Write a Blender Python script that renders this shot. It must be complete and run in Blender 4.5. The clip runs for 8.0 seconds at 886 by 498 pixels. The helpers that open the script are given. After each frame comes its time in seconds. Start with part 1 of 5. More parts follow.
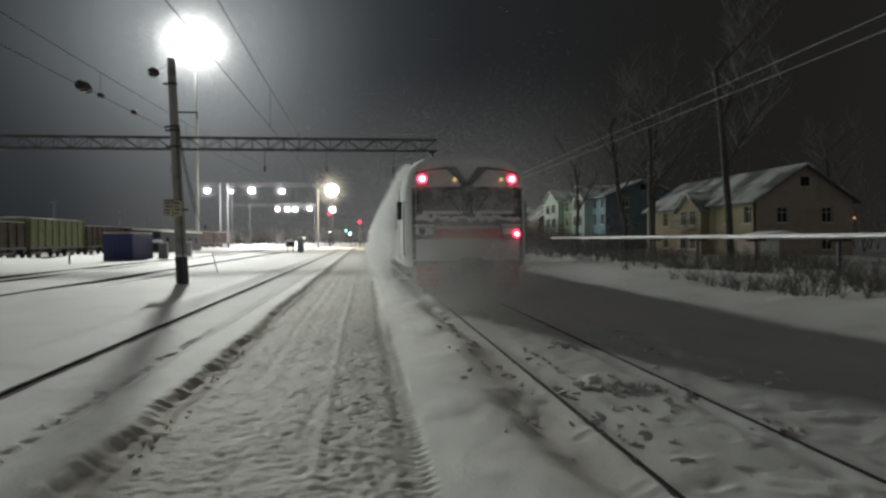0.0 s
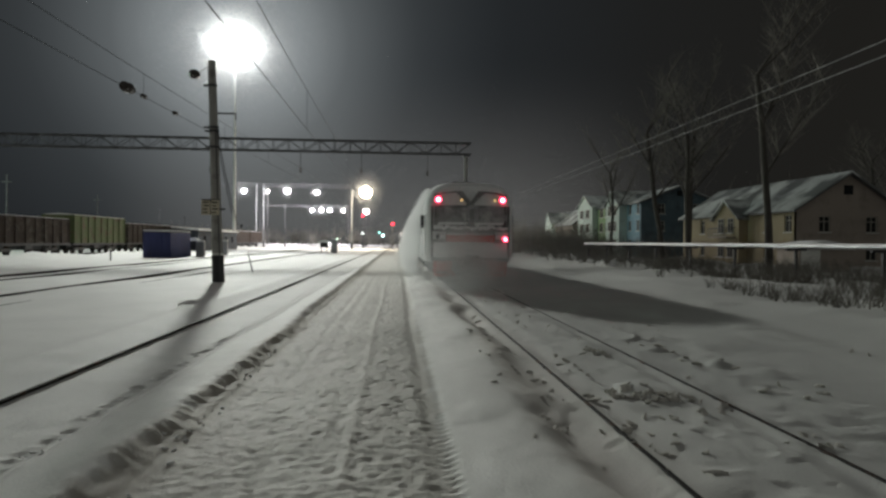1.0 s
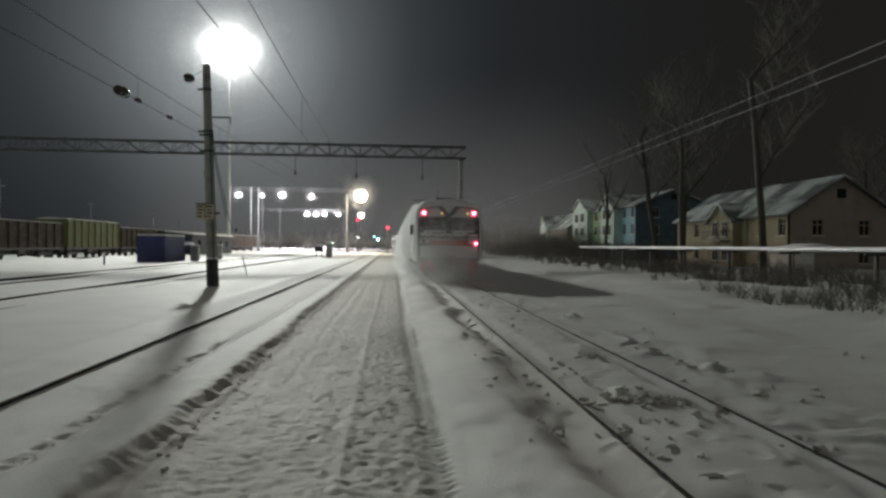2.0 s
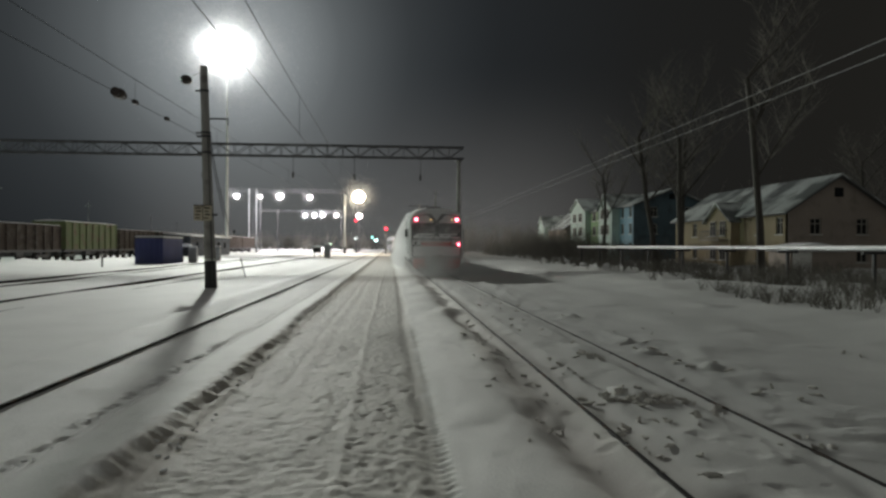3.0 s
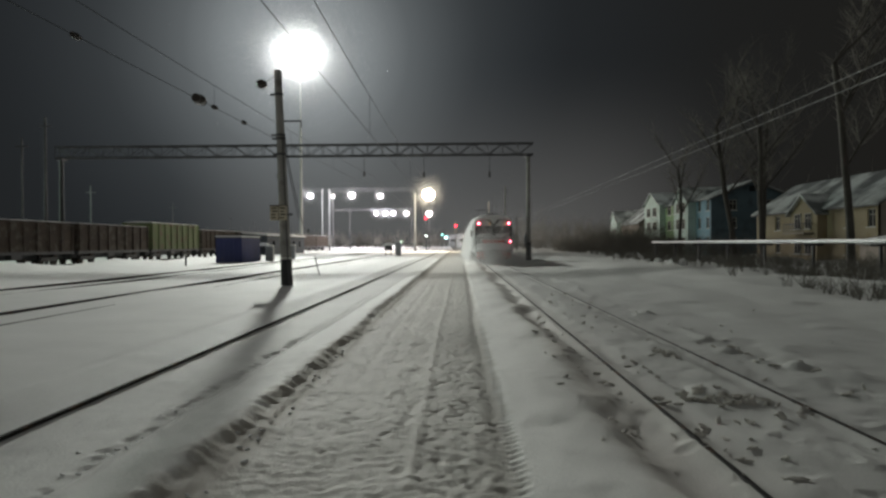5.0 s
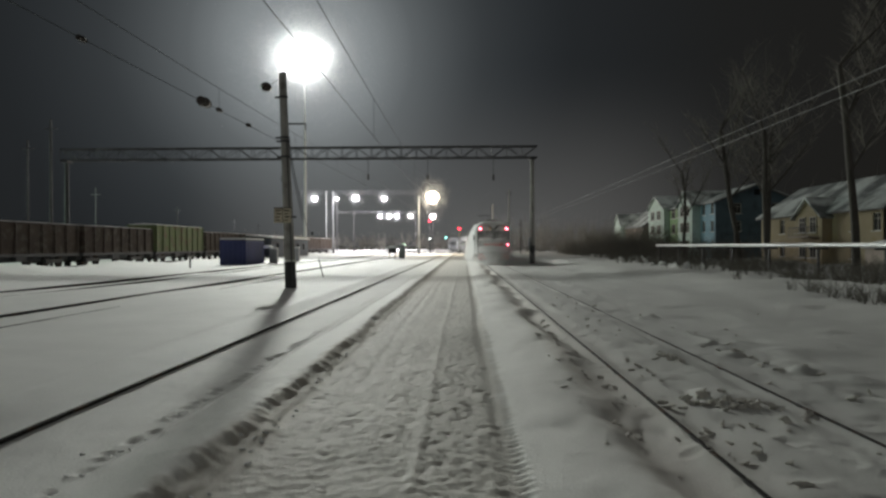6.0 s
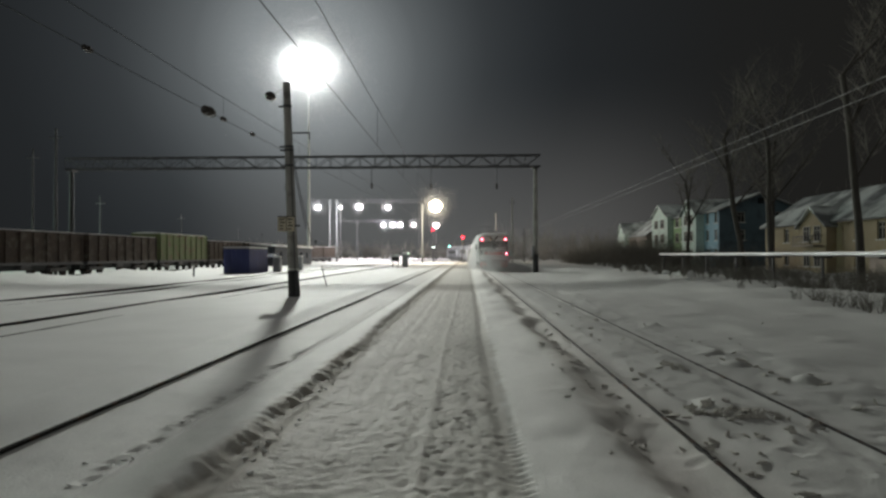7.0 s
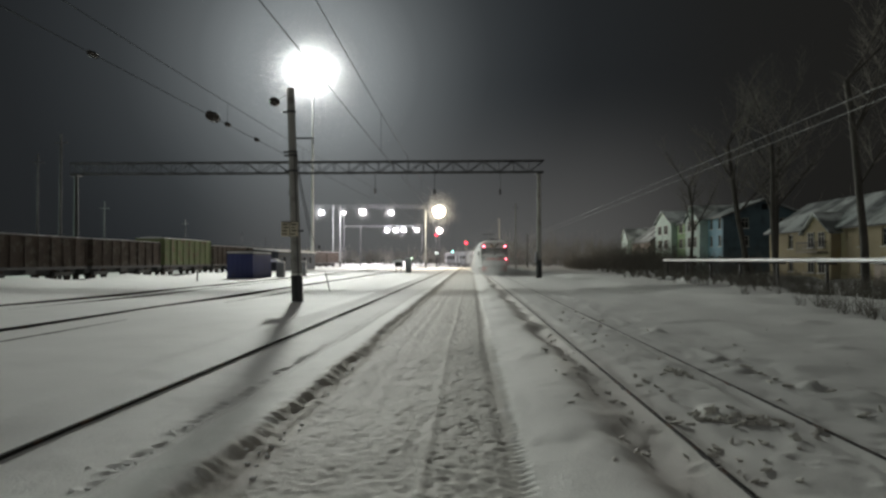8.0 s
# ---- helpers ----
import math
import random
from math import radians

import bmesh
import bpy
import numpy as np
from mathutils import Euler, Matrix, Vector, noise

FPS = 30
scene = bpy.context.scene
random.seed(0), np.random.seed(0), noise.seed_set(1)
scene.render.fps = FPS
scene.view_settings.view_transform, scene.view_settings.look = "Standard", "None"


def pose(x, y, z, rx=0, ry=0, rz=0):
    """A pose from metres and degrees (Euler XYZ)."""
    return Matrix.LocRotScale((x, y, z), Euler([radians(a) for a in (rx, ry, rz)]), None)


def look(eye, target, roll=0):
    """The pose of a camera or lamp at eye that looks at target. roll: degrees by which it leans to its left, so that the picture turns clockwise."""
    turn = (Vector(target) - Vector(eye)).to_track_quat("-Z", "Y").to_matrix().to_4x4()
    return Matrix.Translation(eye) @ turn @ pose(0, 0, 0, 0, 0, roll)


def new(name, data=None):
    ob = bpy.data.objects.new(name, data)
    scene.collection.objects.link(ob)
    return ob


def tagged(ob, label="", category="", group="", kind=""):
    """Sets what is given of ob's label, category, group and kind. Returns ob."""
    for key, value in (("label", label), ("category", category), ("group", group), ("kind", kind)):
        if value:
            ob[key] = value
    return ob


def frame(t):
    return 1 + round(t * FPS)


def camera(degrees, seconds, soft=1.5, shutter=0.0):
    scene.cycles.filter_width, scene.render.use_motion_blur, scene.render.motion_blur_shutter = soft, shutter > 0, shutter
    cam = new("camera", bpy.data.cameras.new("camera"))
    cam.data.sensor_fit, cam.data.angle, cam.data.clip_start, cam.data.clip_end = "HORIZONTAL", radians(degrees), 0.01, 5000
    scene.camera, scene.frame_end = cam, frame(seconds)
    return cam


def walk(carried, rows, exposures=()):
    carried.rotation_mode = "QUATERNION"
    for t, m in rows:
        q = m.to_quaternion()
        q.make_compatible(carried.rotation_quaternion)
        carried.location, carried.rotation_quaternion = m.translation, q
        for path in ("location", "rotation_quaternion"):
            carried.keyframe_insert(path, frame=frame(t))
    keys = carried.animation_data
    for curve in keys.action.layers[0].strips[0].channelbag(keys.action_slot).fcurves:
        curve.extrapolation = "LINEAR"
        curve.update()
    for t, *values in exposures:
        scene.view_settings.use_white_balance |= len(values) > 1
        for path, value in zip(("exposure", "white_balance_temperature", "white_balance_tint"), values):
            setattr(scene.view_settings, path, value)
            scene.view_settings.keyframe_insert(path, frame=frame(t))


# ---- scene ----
# ---- camera ----
EYE_Z = 1.708
cam = camera(66.65, 8.0, soft=2.6)
PATH = [
    (0.0, -6.69, -0.86, 0.42), (0.5, -4.54, -0.86, -0.15), (1.0, -3.93, -0.59, -0.63), (1.5, -4.21, -0.37, -0.72),
    (3.0, -4.50, -0.22, -0.29), (3.5, -4.60, -0.28, -0.39), (4.0, -3.70, -0.35, -0.22), (4.5, -0.29, -0.56, 0.30),
    (4.7, 1.05, -0.53, 0.45), (6.0, 1.75, -0.24, 0.15), (6.5, 1.72, 0.05, 0.12), (7.0, 2.03, 0.50, 0.13),
    (7.5, 2.23, 0.79, 0.11), (8.0, 2.31, 0.96, 0.0),
]
walk(cam, [(t, pose(0, 0, EYE_Z, 90 + p, r, y)) for t, y, p, r in PATH])

# ---- night sky, with the mast's glow in its colour ----
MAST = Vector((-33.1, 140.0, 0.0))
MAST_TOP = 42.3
world = bpy.data.worlds.new("night_sky")
scene.world = world
world.use_nodes = True
wn, wl = world.node_tree.nodes, world.node_tree.links
wn.clear()
w_out, w_bg = wn.new("ShaderNodeOutputWorld"), wn.new("ShaderNodeBackground")
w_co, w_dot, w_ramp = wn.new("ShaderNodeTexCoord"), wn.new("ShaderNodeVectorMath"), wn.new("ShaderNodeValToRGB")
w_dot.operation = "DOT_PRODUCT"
# ramp centred on the mast, so its lamp glow is painted into the sky
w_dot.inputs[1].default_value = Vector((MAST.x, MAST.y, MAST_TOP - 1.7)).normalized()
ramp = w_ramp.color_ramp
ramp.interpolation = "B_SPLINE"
# first stops, behind the eye, are brightened as fill for shaded surfaces
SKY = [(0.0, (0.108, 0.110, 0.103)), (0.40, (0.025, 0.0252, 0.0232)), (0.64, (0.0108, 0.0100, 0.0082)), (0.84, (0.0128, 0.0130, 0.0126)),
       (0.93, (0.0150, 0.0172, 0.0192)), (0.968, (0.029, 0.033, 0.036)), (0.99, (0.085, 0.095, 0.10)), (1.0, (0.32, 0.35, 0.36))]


def fill_ramp(ramp, stops):
    ramp.elements[0].position, ramp.elements[0].color = stops[0][0], (*stops[0][1], 1)
    ramp.elements[-1].position, ramp.elements[-1].color = stops[-1][0], (*stops[-1][1], 1)
    for at, colour in stops[1:-1]:
        ramp.elements.new(at).color = (*colour, 1)


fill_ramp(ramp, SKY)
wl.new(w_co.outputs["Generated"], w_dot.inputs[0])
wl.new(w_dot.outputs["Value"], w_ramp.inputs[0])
# lit haze low over the yard, painted into the sky colour
w_sep, w_low, w_wide, w_haze, w_sum = (wn.new("ShaderNodeSeparateXYZ"), wn.new("ShaderNodeMapRange"), wn.new("ShaderNodeMapRange"),
                                       wn.new("ShaderNodeVectorMath"), wn.new("ShaderNodeVectorMath"))
w_low.interpolation_type = w_wide.interpolation_type = "SMOOTHSTEP"
w_low.inputs["From Min"].default_value, w_low.inputs["From Max"].default_value = 0.27, -0.02
w_wide.inputs["From Min"].default_value, w_wide.inputs["From Max"].default_value = 0.91, 1.0
w_haze.operation, w_sum.operation = "SCALE", "ADD"
w_mul = wn.new("ShaderNodeMath")
w_mul.operation = "MULTIPLY"
w_haze.inputs[0].default_value = (0.074, 0.0725, 0.0690)
w_yard = wn.new("ShaderNodeVectorMath")
w_yard.operation = "DOT_PRODUCT"
w_yard.inputs[1].default_value = Vector((0.0, 1.0, 0.08)).normalized()
wl.new(w_co.outputs["Generated"], w_yard.inputs[0])
wl.new(w_co.outputs["Generated"], w_sep.inputs[0])
wl.new(w_sep.outputs["Z"], w_low.inputs["Value"])
wl.new(w_yard.outputs["Value"], w_wide.inputs["Value"])
wl.new(w_low.outputs[0], w_mul.inputs[0])
wl.new(w_wide.outputs[0], w_mul.inputs[1])
wl.new(w_mul.outputs[0], w_haze.inputs["Scale"])
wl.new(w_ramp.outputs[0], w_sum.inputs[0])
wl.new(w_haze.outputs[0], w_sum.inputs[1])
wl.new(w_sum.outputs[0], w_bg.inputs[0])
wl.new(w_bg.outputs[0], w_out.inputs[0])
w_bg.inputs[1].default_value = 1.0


def lamp(name, place, watts, colour, size=0.6):
    data = bpy.data.lights.new(name, "POINT")
    data.energy, data.color, data.shadow_soft_size = watts, colour, size
    ob = new(name, data)
    ob.location = place
    return ob


# flood lights of the yard: the tall mast, then the posts further up the line
lamp("mast_light", (MAST.x, MAST.y - 0.8, MAST_TOP - 1.0), 8.0e4, (0.95, 1.0, 0.96), 1.0)
beam = bpy.data.lights.new("mast_beam", "SPOT")
beam.energy, beam.color, beam.shadow_soft_size = 5.9e5, (0.965, 1.0, 0.92), 2.2
beam.spot_size, beam.spot_blend = radians(50), 1.0
new("mast_beam", beam).matrix_basis = look((MAST.x, MAST.y - 0.8, MAST_TOP - 1.3), (-9, 36, 0))
lamp("depot_light", (-76.0, 74.0, 9.0), 3.0e4, (0.74, 1.0, 0.80), 0.5)
FAR_LIGHTS = [  # x, y, z, head radius widened to its bloom, watts, colour
    (-37.8, 170, 13.9, 0.66, 8.0e3, (0.95, 0.97, 1.0)), (-27.3, 170, 14.0, 0.78, 8.0e3, (1.0, 0.96, 1.0)),
    (-20.0, 170, 13.8, 0.62, 8.0e3, (1.0, 0.96, 1.0)), (-56.6, 300, 23.1, 0.65, 2.7e4, (1.0, 0.97, 0.95)),
    (-37.2, 300, 15.2, 0.768, 2.7e4, (0.95, 0.93, 1.0)), (-33.2, 300, 15.2, 0.86, 2.7e4, (0.95, 0.93, 1.0)),
    (-29.6, 300, 15.2, 0.82, 2.7e4, (0.95, 0.93, 1.0)), (-23.6, 300, 15.2, 0.76, 2.7e4, (1.0, 0.92, 0.85)),
    (-6.95, 150, 12.6, 1.4, 1.35e4, (1.0, 0.86, 0.62)), (-9.6, 210, 11.0, 0.95, 6.0e3, (1.0, 0.88, 0.86)),
    (-6.7, 330, 4.6, 0.6, 0, (0.6, 0.95, 1.0)), (-8.6, 330, 6.0, 0.35, 0, (0.3, 0.9, 0.8)),
    (-15.4, 310, 5.2, 0.5, 0, (0.9, 1.0, 0.95)), (-27.0, 310, 2.6, 0.3, 0, (0.7, 1.0, 0.7)),
]
for fx, fy, fz, fr, fw, fc in FAR_LIGHTS:
    if fw:
        lamp("flood_light", (fx, fy - fr - 6.0, fz - 1.5), fw, fc, 0.5)


# ---- materials ----
def mat(name, colour, rough=0.7, metal=0.0, grain=18.0, vary=0.25, blotch=1.2, bump=0.25, depth=0.01, dirt=None, dirt_at=0.6, per=0.0, alpha=1.0):
    """Principled surface with colour changing at two scales, a third tint in patches and fine relief."""
    m = bpy.data.materials.new(name)
    m.use_nodes = True
    n, l = m.node_tree.nodes, m.node_tree.links
    b = n["Principled BSDF"]
    b.inputs["Roughness"].default_value, b.inputs["Metallic"].default_value = rough, metal
    b.inputs["Alpha"].default_value = alpha
    co = n.new("ShaderNodeTexCoord")
    fine, big = n.new("ShaderNodeTexNoise"), n.new("ShaderNodeTexNoise")
    fine.inputs["Scale"].default_value, big.inputs["Scale"].default_value = grain, blotch
    fine.inputs["Detail"].default_value, big.inputs["Detail"].default_value = 5, 4
    for q in (fine, big):
        l.new(co.outputs["Object"], q.inputs["Vector"])
    add = n.new("ShaderNodeMath")
    add.operation = "ADD"
    l.new(fine.outputs[0], add.inputs[0])
    l.new(big.outputs[0], add.inputs[1])
    r = n.new("ShaderNodeMapRange")
    r.inputs["From Min"].default_value, r.inputs["From Max"].default_value = 0.7, 1.3
    r.inputs["To Min"].default_value, r.inputs["To Max"].default_value = 1 - vary, 1 + vary
    l.new(add.outputs[0], r.inputs["Value"])
    mul = n.new("ShaderNodeVectorMath")
    mul.operation = "SCALE"
    mul.inputs[0].default_value = colour
    l.new(r.outputs[0], mul.inputs["Scale"])
    last = mul.outputs[0]
    if dirt:
        st = n.new("ShaderNodeTexNoise")
        st.inputs["Scale"].default_value, st.inputs["Detail"].default_value = blotch * 2.3, 6
        l.new(co.outputs["Object"], st.inputs["Vector"])
        cut = n.new("ShaderNodeMapRange")
        cut.inputs["From Min"].default_value, cut.inputs["From Max"].default_value = dirt_at - 0.08, dirt_at + 0.08
        l.new(st.outputs[0], cut.inputs["Value"])
        mix = n.new("ShaderNodeMix")
        mix.data_type = "RGBA"
        l.new(cut.outputs[0], mix.inputs["Factor"])
        l.new(last, mix.inputs["A"])
        mix.inputs["B"].default_value = (*dirt, 1)
        last = mix.outputs["Result"]
    if per:
        info, pr, sc = n.new("ShaderNodeObjectInfo"), n.new("ShaderNodeMapRange"), n.new("ShaderNodeVectorMath")
        sc.operation = "SCALE"
        pr.inputs["To Min"].default_value, pr.inputs["To Max"].default_value = 1 - per, 1 + per
        l.new(info.outputs["Random"], pr.inputs["Value"])
        l.new(last, sc.inputs[0])
        l.new(pr.outputs[0], sc.inputs["Scale"])
        last = sc.outputs[0]
    l.new(last, b.inputs["Base Color"])
    if bump:
        bp = n.new("ShaderNodeBump")
        bp.inputs["Strength"].default_value, bp.inputs["Distance"].default_value = bump, depth
        l.new(fine.outputs[0], bp.inputs["Height"])
        l.new(bp.outputs[0], b.inputs["Normal"])
    return m


def glow(name, colour, power):
    m = bpy.data.materials.new(name)
    m.use_nodes = True
    n, l = m.node_tree.nodes, m.node_tree.links
    n.clear()
    em, out = n.new("ShaderNodeEmission"), n.new("ShaderNodeOutputMaterial")
    em.inputs[0].default_value, em.inputs[1].default_value = (*colour, 1), power
    l.new(em.outputs[0], out.inputs[0])
    return m


def flake_mat(name, cover):
    """Airborne snow: thin flakes that scatter light from both sides."""
    m = bpy.data.materials.new(name)
    m.use_nodes = True
    n, l = m.node_tree.nodes, m.node_tree.links
    n.clear()
    d, t, tr = n.new("ShaderNodeBsdfDiffuse"), n.new("ShaderNodeBsdfTranslucent"), n.new("ShaderNodeBsdfTransparent")
    a, b, out = n.new("ShaderNodeMixShader"), n.new("ShaderNodeMixShader"), n.new("ShaderNodeOutputMaterial")
    for s in (d, t):
        s.inputs[0].default_value = (0.94, 0.945, 0.95, 1)
    a.inputs[0].default_value, b.inputs[0].default_value = 0.5, cover
    l.new(d.outputs[0], a.inputs[1])
    l.new(t.outputs[0], a.inputs[2])
    l.new(tr.outputs[0], b.inputs[1])
    l.new(a.outputs[0], b.inputs[2])
    l.new(b.outputs[0], out.inputs[0])
    return m


def snow_mat():
    """Snow of the yard: clean beside the left track, trodden grey on the path, soiled on the scoured shoulder. The tint
    also holds shade on the soiled ploughed edge, and weaker light from the right track outward.
    """
    m = mat("snow", (1.0, 1.0, 1.0), 0.9, grain=42, vary=0.06, blotch=0.5, bump=0.4, depth=0.018)
    n, l = m.node_tree.nodes, m.node_tree.links
    b = n["Principled BSDF"]
    base = b.inputs["Base Color"].links[0].from_socket
    b.inputs["Specular IOR Level"].default_value = 0.4
    b.inputs["Roughness"].default_value = 0.74
    co, sep, warp = n.new("ShaderNodeTexCoord"), n.new("ShaderNodeSeparateXYZ"), n.new("ShaderNodeTexNoise")
    l.new(co.outputs["Object"], sep.inputs[0])
    l.new(co.outputs["Object"], warp.inputs["Vector"])
    warp.inputs["Scale"].default_value, warp.inputs["Detail"].default_value = 3.5, 6
    shift = n.new("ShaderNodeMath")
    shift.operation = "MULTIPLY_ADD"
    l.new(warp.outputs[0], shift.inputs[0])
    shift.inputs[1].default_value = 0.42
    l.new(sep.outputs["X"], shift.inputs[2])
    to = n.new("ShaderNodeMapRange")
    to.inputs["From Min"].default_value, to.inputs["From Max"].default_value = -4 + 0.21, 4 + 0.21
    l.new(shift.outputs[0], to.inputs["Value"])
    tint = n.new("ShaderNodeValToRGB")
    l.new(to.outputs[0], tint.inputs[0])
    # stops at -2.04 and -1.84: soil, darkened further for the face's shade
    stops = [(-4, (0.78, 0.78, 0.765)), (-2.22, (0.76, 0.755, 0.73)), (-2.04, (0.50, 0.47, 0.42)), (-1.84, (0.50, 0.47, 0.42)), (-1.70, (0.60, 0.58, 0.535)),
             # stops at 2.5 and 4 are darkened to stand for weaker light
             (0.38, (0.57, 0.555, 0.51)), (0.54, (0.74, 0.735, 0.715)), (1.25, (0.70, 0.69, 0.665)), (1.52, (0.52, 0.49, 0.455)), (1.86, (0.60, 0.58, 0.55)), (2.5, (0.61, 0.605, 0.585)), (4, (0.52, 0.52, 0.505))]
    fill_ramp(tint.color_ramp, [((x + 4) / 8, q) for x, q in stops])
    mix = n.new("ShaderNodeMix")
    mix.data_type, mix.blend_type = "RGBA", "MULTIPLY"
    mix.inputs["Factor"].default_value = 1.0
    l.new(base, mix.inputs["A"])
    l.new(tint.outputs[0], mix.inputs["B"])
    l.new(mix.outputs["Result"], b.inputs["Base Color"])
    return m


SNOW = snow_mat()
SNOW_CAP = mat("settled_snow", (0.8, 0.8, 0.8), 0.9, grain=9, vary=0.06, bump=0.3)
CLOD = mat("dirty_snow_clod", (0.56, 0.54, 0.50), 0.9, grain=22, vary=0.3, bump=0.5)
RAIL = mat("rail_steel", (0.032, 0.030, 0.030), 0.75, 0.0, grain=40, vary=0.3, bump=0.2, depth=0.003, dirt=(0.10, 0.06, 0.04))
RAIL.node_tree.nodes["Principled BSDF"].inputs["Specular IOR Level"].default_value = 0.08
CONCRETE = mat("concrete", (0.33, 0.32, 0.30), 0.9, grain=25, vary=0.22, blotch=0.8, bump=0.4, dirt=(0.2, 0.19, 0.18))
BLACK = mat("black_paint", (0.03, 0.03, 0.032), 0.7, grain=15, vary=0.4)
WHITE = mat("white_paint", (0.72, 0.72, 0.68), 0.6, grain=12, vary=0.12, dirt=(0.45, 0.43, 0.38), dirt_at=0.68)
GALV = mat("galvanised_steel", (0.30, 0.31, 0.32), 0.5, 0.5, grain=20, vary=0.18)
STEEL = mat("dark_steel", (0.09, 0.09, 0.095), 0.6, 0.5, grain=16, vary=0.3)
WIRE = mat("wire", (0.05, 0.05, 0.05), 0.5, 0.6, bump=0)
BRIGHT_WIRE = mat("aluminium_wire", (0.46, 0.46, 0.46), 0.9, 0.0, bump=0)
BRIGHT_WIRE.node_tree.nodes["Principled BSDF"].inputs["Specular IOR Level"].default_value = 0.05
GLASS_INS = mat("porcelain_insulator", (0.05, 0.04, 0.035), 0.25, grain=10, vary=0.2, bump=0)
BLUE_HUT = mat("blue_hut_paint", (0.030, 0.040, 0.14), 0.55, grain=14, vary=0.2, blotch=0.6, dirt=(0.05, 0.055, 0.11), dirt_at=0.66)
BLUE_DARK = mat("dark_blue_grey_wall", (0.06, 0.075, 0.10), 0.8, grain=9, vary=0.25, blotch=0.5, dirt=(0.04, 0.045, 0.05), dirt_at=0.6)
GREEN_WAGON = mat("green_wagon_paint", (0.105, 0.13, 0.05), 0.7, grain=10, vary=0.25, blotch=0.5, dirt=(0.13, 0.08, 0.05), dirt_at=0.6)
BROWN_WAGON = mat("brown_wagon_paint", (0.042, 0.027, 0.020), 0.8, grain=10, vary=0.4, blotch=0.7, dirt=(0.085, 0.075, 0.06), dirt_at=0.6)
GLASS_SPEC = 0.08
TRAIN_GREY = mat("train_grey", (0.40, 0.41, 0.42), 0.6, grain=9, vary=0.16, blotch=0.9, dirt=(0.66, 0.665, 0.67), dirt_at=0.53)
# rear coach's grey: caked snow, lightened further to stand for lit haze
TRAIN_END = mat("snow_caked_hazy_train_end", (0.78, 0.78, 0.78), 0.8, grain=9, vary=0.14, blotch=0.9, dirt=(0.78, 0.785, 0.79), dirt_at=0.53)
# same grey darkened on the coaches ahead, for dimmer light there
TRAIN_SIDE = mat("dimmed_train_side_grey", (0.10, 0.107, 0.12), 0.8, grain=9, vary=0.2, blotch=0.9, dirt=(0.18, 0.18, 0.19), dirt_at=0.58)
TRAIN_RED = mat("train_red", (0.60, 0.06, 0.04), 0.6, grain=9, vary=0.25, blotch=1.3, dirt=(0.46, 0.30, 0.28), dirt_at=0.68)
# underframe and windscreen greys are also lightened for the haze before them
TRAIN_DARK = mat("train_underframe", (0.085, 0.083, 0.083), 0.7, grain=12, vary=0.35, dirt=(0.3, 0.3, 0.31), dirt_at=0.57)
FOGGED = mat("hazy_frosted_windscreen", (0.20, 0.195, 0.195), 0.6, grain=6, vary=0.3, blotch=0.9, bump=0.2, dirt=(0.42, 0.41, 0.41), dirt_at=0.58)
GLASS_DARK = mat("dark_window_glass", (0.016, 0.018, 0.02), 0.10, grain=4, vary=0.2, bump=0)
GLASS_DARK.node_tree.nodes["Principled BSDF"].inputs["Specular IOR Level"].default_value = GLASS_SPEC
HOUSE_GLASS = mat("dull_house_window", (0.03, 0.03, 0.03), 0.6, grain=4, vary=0.3, bump=0)
HOUSE_GLASS.node_tree.nodes["Principled BSDF"].inputs["Specular IOR Level"].default_value = 0.03
RED_LAMP = glow("red_tail_light", (1.0, 0.035, 0.09), 9.0)
RED_CORE = glow("tail_light_core", (1.0, 0.5, 0.6), 9.0)
RED_SIGNAL = glow("red_signal_lens", (1.0, 0.03, 0.06), 8.0)
AMBER = glow("dim_amber_lamp", (1.0, 0.62, 0.25), 0.7)
BARK = mat("bark", (0.075, 0.068, 0.06), 0.95, grain=14, vary=0.4, bump=0.6, depth=0.03)
# twig colour paled to hold lit haze over tree crowns and far woods
PALE_TWIG = mat("pale_hazed_twig", (0.24, 0.225, 0.20), 0.95, bump=0)
TWIG = mat("twig", (0.15, 0.14, 0.12), 0.95, bump=0)
OCHRE = mat("ochre_render", (0.36, 0.30, 0.20), 0.9, grain=8, vary=0.12, blotch=0.4, dirt=(0.35, 0.28, 0.16), dirt_at=0.62)
GREYWALL = mat("grey_render", (0.34, 0.29, 0.25), 0.9, grain=8, vary=0.12, blotch=0.4, dirt=(0.25, 0.22, 0.19), dirt_at=0.62)
BLUEWALL = mat("pale_blue_render", (0.24, 0.38, 0.46), 0.9, grain=8, vary=0.12, blotch=0.4, dirt=(0.3, 0.42, 0.5))
MINT = mat("pale_mint_render", (0.50, 0.60, 0.55), 0.9, grain=8, vary=0.1, blotch=0.4, dirt=(0.42, 0.48, 0.45))
GREENWALL = mat("green_render", (0.25, 0.37, 0.20), 0.9, grain=8, vary=0.1, blotch=0.4)
ROOF_SNOW = mat("patchy_roof_snow", (0.62, 0.66, 0.65), 0.9, grain=5, vary=0.2, blotch=0.16, bump=0.3, dirt=(0.17, 0.185, 0.185), dirt_at=0.5)
# blue render with the unlit gable end's shade put into its colour
SHADED_BLUE = mat("shaded_blue_render", (0.085, 0.125, 0.15), 0.9, grain=8, vary=0.2, blotch=0.35, dirt=(0.06, 0.08, 0.09), dirt_at=0.58)
MAST_PAINT = mat("pale_mast_paint", (0.36, 0.37, 0.37), 0.6, grain=12, vary=0.1, dirt=(0.5, 0.5, 0.5), dirt_at=0.66)
ROOF = mat("sheet_roof", (0.10, 0.10, 0.10), 0.7, grain=6, vary=0.2)
